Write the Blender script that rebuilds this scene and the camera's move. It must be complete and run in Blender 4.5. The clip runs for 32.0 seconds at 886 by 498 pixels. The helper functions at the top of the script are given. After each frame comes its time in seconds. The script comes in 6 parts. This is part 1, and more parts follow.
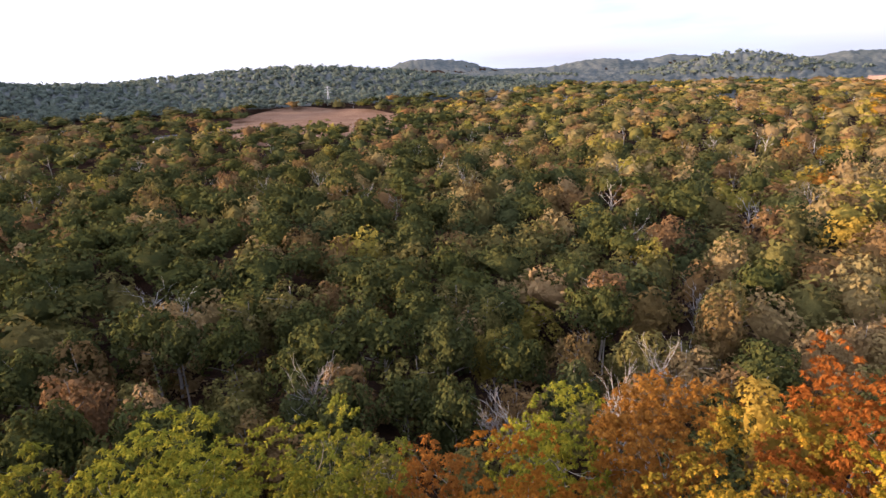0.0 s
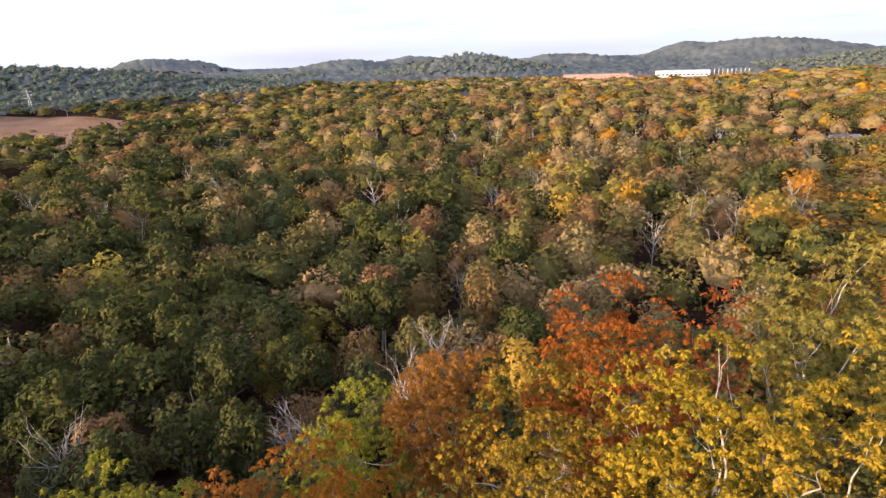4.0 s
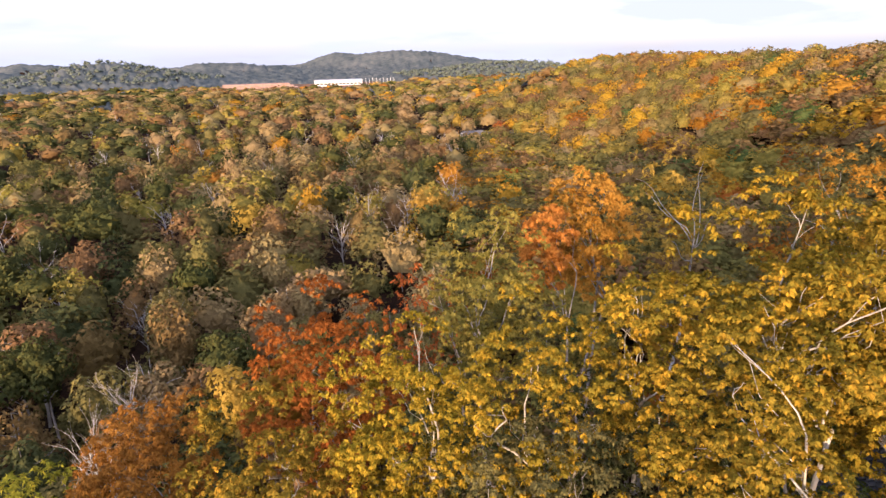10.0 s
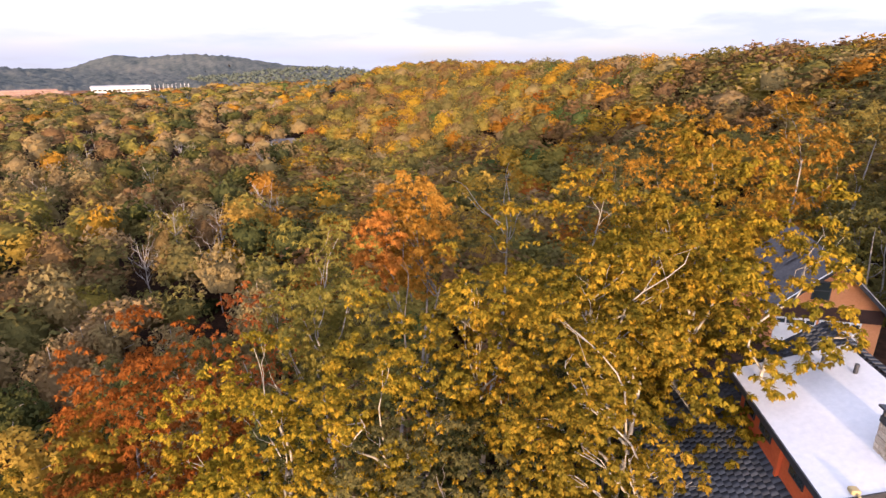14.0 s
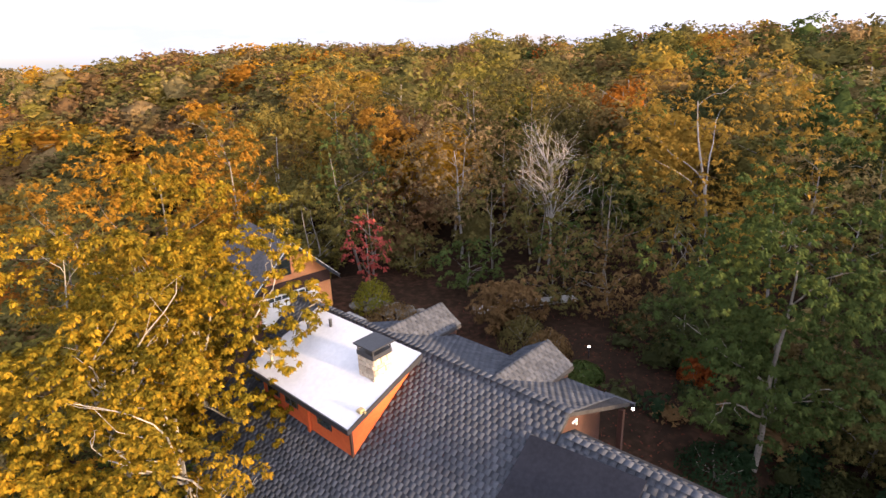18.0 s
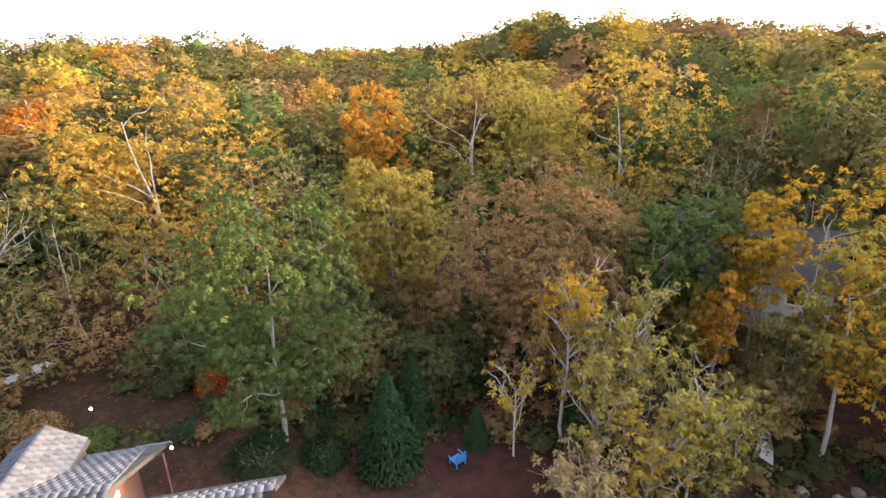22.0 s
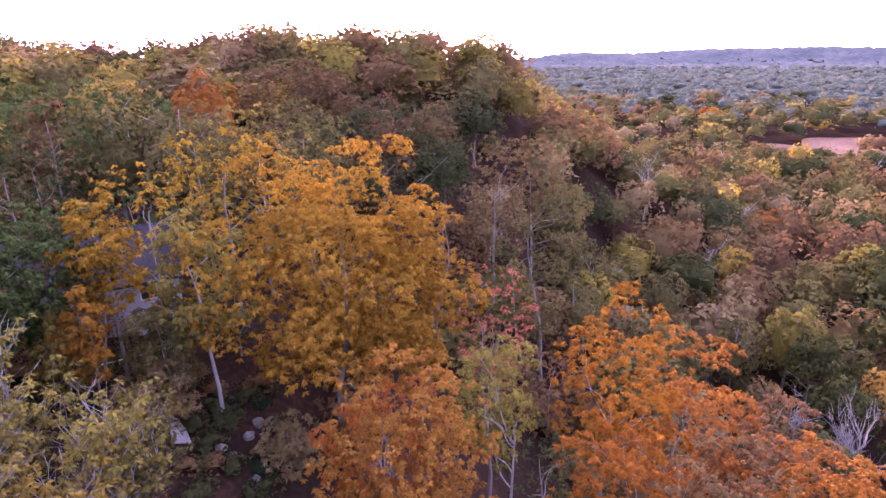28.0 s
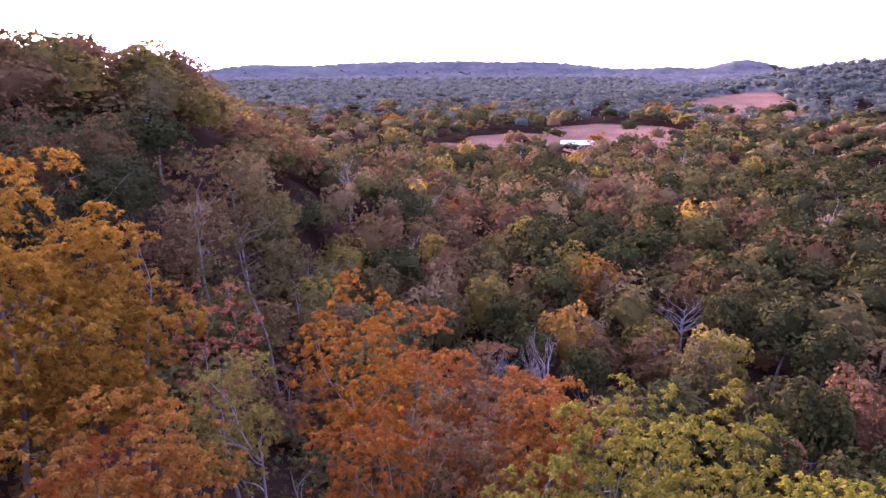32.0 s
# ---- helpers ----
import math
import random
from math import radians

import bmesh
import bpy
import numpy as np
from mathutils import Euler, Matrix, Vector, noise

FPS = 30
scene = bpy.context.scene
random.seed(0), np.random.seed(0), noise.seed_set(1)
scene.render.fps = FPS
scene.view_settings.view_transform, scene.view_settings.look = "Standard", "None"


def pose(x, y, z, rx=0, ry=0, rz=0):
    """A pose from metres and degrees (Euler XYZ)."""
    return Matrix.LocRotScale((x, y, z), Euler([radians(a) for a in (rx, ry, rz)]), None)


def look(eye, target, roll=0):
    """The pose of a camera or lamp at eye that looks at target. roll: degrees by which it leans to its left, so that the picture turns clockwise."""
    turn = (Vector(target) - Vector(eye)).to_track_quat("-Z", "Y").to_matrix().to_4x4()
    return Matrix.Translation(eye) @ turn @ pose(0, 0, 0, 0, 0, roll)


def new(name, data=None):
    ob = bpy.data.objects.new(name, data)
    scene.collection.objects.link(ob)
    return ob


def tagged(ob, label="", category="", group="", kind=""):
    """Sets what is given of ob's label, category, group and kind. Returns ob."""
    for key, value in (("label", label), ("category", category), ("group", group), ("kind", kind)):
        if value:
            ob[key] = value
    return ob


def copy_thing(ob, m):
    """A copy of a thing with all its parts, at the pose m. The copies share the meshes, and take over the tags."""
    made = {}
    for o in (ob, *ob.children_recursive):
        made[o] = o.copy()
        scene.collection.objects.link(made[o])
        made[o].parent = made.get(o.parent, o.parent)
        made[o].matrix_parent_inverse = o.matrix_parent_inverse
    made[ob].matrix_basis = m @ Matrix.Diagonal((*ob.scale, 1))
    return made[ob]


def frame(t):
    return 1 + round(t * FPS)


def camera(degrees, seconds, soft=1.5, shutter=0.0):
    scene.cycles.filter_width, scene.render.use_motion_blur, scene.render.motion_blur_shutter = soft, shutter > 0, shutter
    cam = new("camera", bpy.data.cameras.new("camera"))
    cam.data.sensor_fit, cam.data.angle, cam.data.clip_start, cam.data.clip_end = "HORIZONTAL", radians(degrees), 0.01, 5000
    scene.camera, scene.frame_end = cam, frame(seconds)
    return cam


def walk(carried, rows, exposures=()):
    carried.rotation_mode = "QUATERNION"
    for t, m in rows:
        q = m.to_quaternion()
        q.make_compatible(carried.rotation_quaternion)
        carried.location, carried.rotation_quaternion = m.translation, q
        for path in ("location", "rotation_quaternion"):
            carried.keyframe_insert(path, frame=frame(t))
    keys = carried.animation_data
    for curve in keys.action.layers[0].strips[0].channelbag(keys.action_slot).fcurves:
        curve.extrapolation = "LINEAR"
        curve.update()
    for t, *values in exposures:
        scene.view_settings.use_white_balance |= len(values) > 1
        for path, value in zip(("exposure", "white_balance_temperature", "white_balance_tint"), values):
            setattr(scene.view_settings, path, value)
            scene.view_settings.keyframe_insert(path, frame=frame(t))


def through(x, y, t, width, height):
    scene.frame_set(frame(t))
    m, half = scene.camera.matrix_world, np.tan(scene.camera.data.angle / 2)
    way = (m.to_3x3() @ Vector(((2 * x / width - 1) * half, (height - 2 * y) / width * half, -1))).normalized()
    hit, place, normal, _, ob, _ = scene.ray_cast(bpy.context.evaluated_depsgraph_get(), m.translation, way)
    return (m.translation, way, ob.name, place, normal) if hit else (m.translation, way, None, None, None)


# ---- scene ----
cam = camera(77.17, 32.0)
PATH = [
    (0.0, pose(0.00, 0.00, 19.00, 71.57, 2.44, 0.00)),
    (0.5, pose(-0.01, -0.01, 19.01, 71.44, 2.51, -2.93)),
    (1.0, pose(-0.02, -0.03, 19.01, 71.31, 2.52, -5.95)),
    (1.5, pose(-0.03, -0.04, 19.01, 71.16, 2.46, -9.18)),
    (2.0, pose(-0.03, -0.05, 19.01, 71.05, 2.44, -12.40)),
    (2.5, pose(-0.03, -0.05, 19.01, 70.90, 2.36, -15.65)),
    (3.0, pose(-0.04, -0.06, 19.01, 70.80, 2.18, -18.72)),
    (3.5, pose(-0.05, -0.08, 19.01, 70.69, 2.08, -22.03)),
    (5.5, pose(-0.06, -0.09, 19.01, 70.68, 2.03, -30.54)),
    (6.0, pose(-0.06, -0.09, 19.01, 70.63, 1.91, -33.96)),
    (6.5, pose(-0.06, -0.09, 19.00, 70.58, 1.95, -37.84)),
    (7.0, pose(-0.06, -0.09, 19.01, 70.54, 1.77, -40.69)),
    (7.5, pose(-0.08, -0.10, 19.01, 70.52, 1.82, -43.63)),
    (8.0, pose(-0.09, -0.11, 19.01, 70.55, 1.81, -46.20)),
    (8.5, pose(-0.09, -0.12, 19.01, 70.57, 1.75, -48.39)),
    (9.0, pose(-0.08, -0.10, 19.01, 70.56, 1.66, -51.53)),
    (9.5, pose(-0.06, -0.07, 19.00, 70.55, 1.41, -54.24)),
    (10.0, pose(-0.03, -0.02, 18.98, 70.59, 1.29, -57.08)),
    (10.5, pose(0.01, 0.04, 18.96, 70.63, 1.12, -59.57)),
    (11.0, pose(0.05, 0.11, 18.94, 70.71, 0.94, -61.70)),
    (11.5, pose(0.09, 0.16, 18.92, 70.75, 0.77, -64.23)),
    (12.0, pose(0.11, 0.21, 18.90, 70.84, 0.72, -66.82)),
    (12.5, pose(0.12, 0.24, 18.90, 70.88, 0.70, -68.77)),
    (13.0, pose(-0.01, 0.31, 18.93, 70.91, 0.76, -71.19)),
    (13.5, pose(-0.29, 0.42, 19.02, 70.99, 0.57, -72.38)),
    (15.5, pose(-0.72, 0.56, 19.18, 71.29, 0.62, -96.96)),
    (16.0, pose(-1.02, 0.65, 19.34, 71.60, 1.53, -103.66)),
    (16.5, pose(-1.16, 0.73, 19.51, 71.19, 1.88, -110.32)),
    (17.0, pose(-1.15, 0.82, 19.66, 70.79, 2.02, -117.24)),
    (17.5, pose(-1.11, 0.94, 19.80, 70.63, 2.02, -124.08)),
    (18.0, pose(-1.06, 1.06, 19.92, 70.42, 2.04, -130.72)),
    (18.5, pose(-0.99, 1.16, 20.03, 70.22, 1.87, -137.21)),
    (19.0, pose(-0.91, 1.25, 20.13, 70.07, 1.86, -144.26)),
    (19.5, pose(-0.83, 1.35, 20.23, 70.00, 1.73, -151.32)),
    (20.0, pose(-0.76, 1.45, 20.33, 69.88, 1.60, -159.02)),
    (20.5, pose(-0.73, 1.55, 20.42, 69.82, 1.36, -165.32)),
    (21.0, pose(-0.75, 1.62, 20.49, 69.82, 1.24, -170.57)),
    (21.5, pose(-0.79, 1.68, 20.54, 69.80, 1.14, -177.99)),
    (22.0, pose(-0.84, 1.74, 20.54, 69.83, 1.10, -184.92)),
    (22.5, pose(-0.87, 1.81, 20.50, 69.84, 1.09, -191.41)),
    (23.0, pose(-0.90, 1.89, 20.41, 69.89, 1.11, -197.37)),
    (23.5, pose(-0.91, 1.97, 20.30, 69.99, 1.11, -202.84)),
    (24.0, pose(-0.89, 2.03, 20.17, 70.04, 1.13, -208.19)),
    (24.5, pose(-0.84, 2.04, 20.03, 69.97, 0.96, -213.75)),
    (26.5, pose(-0.76, 2.02, 19.90, 70.47, 0.85, -233.82)),
    (27.0, pose(-0.69, 2.01, 19.81, 70.56, 0.75, -239.18)),
    (27.5, pose(-0.64, 2.02, 19.74, 70.67, 0.67, -244.47)),
    (28.0, pose(-0.60, 2.05, 19.67, 70.79, 0.62, -249.72)),
    (28.5, pose(-0.59, 2.07, 19.56, 70.92, 0.57, -254.71)),
    (29.0, pose(-0.59, 2.08, 19.42, 71.05, 0.60, -259.59)),
    (29.5, pose(-0.59, 2.06, 19.27, 71.16, 0.60, -264.61)),
    (30.0, pose(-0.59, 2.03, 19.14, 71.24, 0.59, -269.00)),
    (30.5, pose(-0.56, 1.99, 19.05, 71.33, 0.45, -272.26)),
    (31.0, pose(-0.52, 1.95, 18.99, 71.42, 0.35, -274.81)),
    (31.5, pose(-0.48, 1.94, 18.96, 71.56, 0.17, -277.46)),
    (32.0, pose(-0.45, 1.93, 18.95, 71.68, 0.32, -280.05)),
]
EXPOSURES = [(0.0, 1.42, 5900, 20), (6.0, 1.42, 5950, 19), (12.0, 1.34, 5950, 25), (13.5, 1.28, 6000, 25), (16.0, 1.19, 6250, 25), (17.5, 1.36, 6400, 22), (19.0, 1.62, 6300, 18), (20.0, 1.95, 6350, 15), (21.5, 2.58, 6500, 15), (24.0, 2.92, 6450, 33), (26.0, 2.86, 6150, 60), (28.0, 2.62, 5600, 70), (30.0, 2.22, 5450, 74), (32.0, 1.98, 5350, 74)]
walk(cam, PATH, EXPOSURES)

# ---- sky and sun ----
SUN_AZ, SUN_EL = -257.5, 7.2


def polar(az, r):
    """Plan position at a bearing (degrees, anticlockwise from +y) and a distance from the camera's post."""
    return -math.sin(radians(az)) * r, math.cos(radians(az)) * r


world = bpy.data.worlds.new("sky")
scene.world = world
world.use_nodes = True
wn, wl = world.node_tree.nodes, world.node_tree.links
wn.clear()
w_out = wn.new("ShaderNodeOutputWorld")
w_bg = wn.new("ShaderNodeBackground")
w_sky = wn.new("ShaderNodeTexSky")
w_sky.sky_type = "NISHITA"
w_sky.sun_disc = False
w_sky.sun_elevation = radians(SUN_EL)
w_sky.sun_rotation = radians(-SUN_AZ)
w_sky.altitude = 200
w_sky.air_density, w_sky.dust_density, w_sky.ozone_density = 1.0, 2.0, 1.0
w_tc = wn.new("ShaderNodeTexCoord")
w_map = wn.new("ShaderNodeMapping")
w_map.inputs["Scale"].default_value = (1.6, 1.6, 9.0)
w_cl = wn.new("ShaderNodeTexNoise")
w_cl.inputs["Scale"].default_value = 1.5
w_cl.inputs["Detail"].default_value = 6
w_cl.inputs["Roughness"].default_value = 0.55
w_rmp = wn.new("ShaderNodeValToRGB")
w_rmp.color_ramp.elements[0].position, w_rmp.color_ramp.elements[0].color = 0.38, (0.6, 0.6, 0.6, 1)
w_rmp.color_ramp.elements[1].position, w_rmp.color_ramp.elements[1].color = 0.60, (1, 1, 1, 1)
w_mix = wn.new("ShaderNodeMix")
w_mix.data_type = "RGBA"
w_mix.inputs["B"].default_value = (3.45, 3.72, 4.4, 1)
wl.new(w_tc.outputs["Generated"], w_map.inputs["Vector"])
wl.new(w_map.outputs["Vector"], w_cl.inputs["Vector"])
wl.new(w_cl.outputs["Fac"], w_rmp.inputs["Fac"])
wl.new(w_rmp.outputs["Color"], w_mix.inputs["Factor"])
w_mul = wn.new("ShaderNodeVectorMath")
w_mul.operation = "SCALE"
w_mul.inputs["Scale"].default_value = 2.7
wl.new(w_sky.outputs["Color"], w_mul.inputs[0])
wl.new(w_mul.outputs["Vector"], w_mix.inputs["A"])
# bright haze round the low sun
w_dot = wn.new("ShaderNodeVectorMath")
w_dot.operation = "DOT_PRODUCT"
w_dot.inputs[1].default_value = (-math.sin(radians(SUN_AZ)) * math.cos(radians(SUN_EL)), math.cos(radians(SUN_AZ)) * math.cos(radians(SUN_EL)), math.sin(radians(SUN_EL)))
w_pos = wn.new("ShaderNodeMapRange")
w_pos.inputs["From Min"].default_value, w_pos.inputs["From Max"].default_value = -0.6, 1.0
w_pow = wn.new("ShaderNodeMath")
w_pow.operation = "POWER"
w_pow.inputs[1].default_value = 2.2
w_haze = wn.new("ShaderNodeVectorMath")
w_haze.operation = "SCALE"
w_haze.inputs[0].default_value = (9.0, 8.6, 8.4)
w_sum = wn.new("ShaderNodeVectorMath")
w_sum.operation = "ADD"
wl.new(w_tc.outputs["Generated"], w_dot.inputs[0])
wl.new(w_dot.outputs["Value"], w_pos.inputs["Value"])
wl.new(w_pos.outputs["Result"], w_pow.inputs[0])
wl.new(w_pow.outputs[0], w_haze.inputs["Scale"])
wl.new(w_haze.outputs["Vector"], w_sum.inputs[0])
wl.new(w_mix.outputs["Result"], w_sum.inputs[1])
wl.new(w_sum.outputs["Vector"], w_bg.inputs["Color"])
w_bg.inputs["Strength"].default_value = 0.1
wl.new(w_bg.outputs["Background"], w_out.inputs["Surface"])

sun_data = bpy.data.lights.new("sun", "SUN")
sun_data.energy = 5.0
sun_data.angle = radians(1.0)
sun_data.color = (1.0, 0.69, 0.37)
sun = new("sun", sun_data)
sx, sy = polar(SUN_AZ, 100 * math.cos(radians(SUN_EL)))
sun.matrix_world = look((sx, sy, 100 * math.sin(radians(SUN_EL))), (0, 0, 0))

# ---- materials ----


def nodes_of(name):
    m = bpy.data.materials.new(name)
    m.use_nodes = True
    return m, m.node_tree.nodes, m.node_tree.links


def surface(name, c1, c2, scale=4.0, rough=0.8, bump=0.3, metal=0.0, fine=8.0, c3=None, vary=0.0):
    """A matt or glossy surface: two tones at one scale, grain at a finer one, a little relief, some variation from piece to piece."""
    m, n, l = nodes_of(name)
    b = n["Principled BSDF"]
    b.inputs["Roughness"].default_value, b.inputs["Metallic"].default_value = rough, metal
    b.inputs["Specular IOR Level"].default_value = 0.0 if rough > 0.94 else 0.08 if rough > 0.88 else 0.5
    tc = n.new("ShaderNodeTexCoord")
    a = n.new("ShaderNodeTexNoise")
    a.inputs["Scale"].default_value, a.inputs["Detail"].default_value = scale, 5
    f = n.new("ShaderNodeTexNoise")
    f.inputs["Scale"].default_value, f.inputs["Detail"].default_value = scale * fine, 4
    r = n.new("ShaderNodeValToRGB")
    r.color_ramp.elements[0].position, r.color_ramp.elements[0].color = 0.33, (*c1, 1)
    r.color_ramp.elements[1].position, r.color_ramp.elements[1].color = 0.67, (*c2, 1)
    if c3:
        e = r.color_ramp.elements.new(0.5)
        e.color = (*c3, 1)
    add = n.new("ShaderNodeMath")
    add.operation = "MULTIPLY_ADD"
    add.inputs[1].default_value = 0.5
    half = n.new("ShaderNodeMath")
    half.operation = "MULTIPLY"
    half.inputs[1].default_value = 0.5
    l.new(tc.outputs["Object"], a.inputs["Vector"])
    l.new(tc.outputs["Object"], f.inputs["Vector"])
    l.new(a.outputs["Fac"], half.inputs[0])
    l.new(f.outputs["Fac"], add.inputs[0])
    l.new(half.outputs[0], add.inputs[2])
    l.new(add.outputs[0], r.inputs["Fac"])
    last = r.outputs["Color"]
    if vary:
        oi = n.new("ShaderNodeObjectInfo")
        mr = n.new("ShaderNodeMapRange")
        mr.inputs["To Min"].default_value, mr.inputs["To Max"].default_value = 1 - vary, 1 + vary
        hs = n.new("ShaderNodeHueSaturation")
        l.new(oi.outputs["Random"], mr.inputs["Value"])
        l.new(mr.outputs["Result"], hs.inputs["Value"])
        l.new(last, hs.inputs["Color"])
        last = hs.outputs["Color"]
    l.new(last, b.inputs["Base Color"])
    bp = n.new("ShaderNodeBump")
    bp.inputs["Strength"].default_value = bump
    bp.inputs["Distance"].default_value = 0.02
    l.new(f.outputs["Fac"], bp.inputs["Height"])
    l.new(bp.outputs["Normal"], b.inputs["Normal"])
    return m


def foliage(name, dark, mid, light, accent=None, through=0.35):
    """Leaves: every leaf its own tone, every tree its own cast; light passes through in part."""
    m, n, l = nodes_of(name)
    n.remove(n["Principled BSDF"])
    out = n["Material Output"]
    g = n.new("ShaderNodeNewGeometry")
    r = n.new("ShaderNodeValToRGB")
    dark = tuple(0.6 * p + 0.4 * q for p, q in zip(dark, mid))
    r.color_ramp.elements[0].position, r.color_ramp.elements[0].color = 0.0, (*dark, 1)
    r.color_ramp.elements[1].position, r.color_ramp.elements[1].color = 0.9 if accent else 1.0, (*light, 1)
    e = r.color_ramp.elements.new(0.45)
    e.color = (*mid, 1)
    if accent:
        e = r.color_ramp.elements.new(1.0)
        e.color = (*accent, 1)
    oi = n.new("ShaderNodeObjectInfo")
    at = n.new("ShaderNodeAttribute")
    at.attribute_name = "tone"
    s = n.new("ShaderNodeMath")
    s.operation = "ADD"
    l.new(oi.outputs["Random"], s.inputs[0])
    l.new(at.outputs["Fac"], s.inputs[1])
    fr = n.new("ShaderNodeMath")
    fr.operation = "FRACT"
    l.new(s.outputs[0], fr.inputs[0])
    hue = n.new("ShaderNodeMapRange")
    hue.inputs["To Min"].default_value, hue.inputs["To Max"].default_value = 0.486, 0.514
    val = n.new("ShaderNodeMapRange")
    val.inputs["To Min"].default_value, val.inputs["To Max"].default_value = 1.18, 0.9
    hs = n.new("ShaderNodeHueSaturation")
    l.new(fr.outputs[0], hue.inputs["Value"])
    l.new(fr.outputs[0], val.inputs["Value"])
    l.new(hue.outputs["Result"], hs.inputs["Hue"])
    l.new(val.outputs["Result"], hs.inputs["Value"])
    tc = n.new("ShaderNodeTexCoord")
    nz = n.new("ShaderNodeTexNoise")
    nz.inputs["Scale"].default_value, nz.inputs["Detail"].default_value = 0.8, 7
    nz.inputs["Roughness"].default_value = 0.72
    mo = n.new("ShaderNodeMapRange")
    mo.inputs["From Min"].default_value, mo.inputs["From Max"].default_value = 0.3, 0.7
    mo.inputs["To Min"].default_value, mo.inputs["To Max"].default_value = 0.0, 0.5
    rf = n.new("ShaderNodeMath")
    rf.operation = "MULTIPLY_ADD"
    rf.inputs[1].default_value = 0.28
    l.new(tc.outputs["Object"], nz.inputs["Vector"])
    l.new(nz.outputs["Fac"], mo.inputs["Value"])
    l.new(g.outputs["Random Per Island"], rf.inputs[0])
    l.new(mo.outputs["Result"], rf.inputs[2])
    tf = n.new("ShaderNodeMath")
    tf.operation = "MULTIPLY_ADD"
    tf.inputs[1].default_value = 0.22
    l.new(fr.outputs[0], tf.inputs[0])
    l.new(rf.outputs[0], tf.inputs[2])
    l.new(tf.outputs[0], r.inputs["Fac"])
    l.new(r.outputs["Color"], hs.inputs["Color"])
    d = n.new("ShaderNodeBsdfPrincipled")
    d.inputs["Roughness"].default_value = 0.6
    d.inputs["Specular IOR Level"].default_value = 0.0
    bz = n.new("ShaderNodeTexNoise")
    bz.inputs["Scale"].default_value, bz.inputs["Detail"].default_value = 2.2, 5
    bp = n.new("ShaderNodeBump")
    bp.inputs["Strength"].default_value, bp.inputs["Distance"].default_value = 0.7, 0.5
    l.new(tc.outputs["Object"], bz.inputs["Vector"])
    l.new(bz.outputs["Fac"], bp.inputs["Height"])
    l.new(bp.outputs["Normal"], d.inputs["Normal"])
    tr = n.new("ShaderNodeBsdfTranslucent")
    mx = n.new("ShaderNodeMixShader")
    mx.inputs[0].default_value = through * 0.75
    l.new(hs.outputs["Color"], d.inputs["Base Color"])
    l.new(hs.outputs["Color"], tr.inputs["Color"])
    l.new(d.outputs[0], mx.inputs[1])
    l.new(tr.outputs[0], mx.inputs[2])
    l.new(mx.outputs[0], out.inputs["Surface"])
    return m


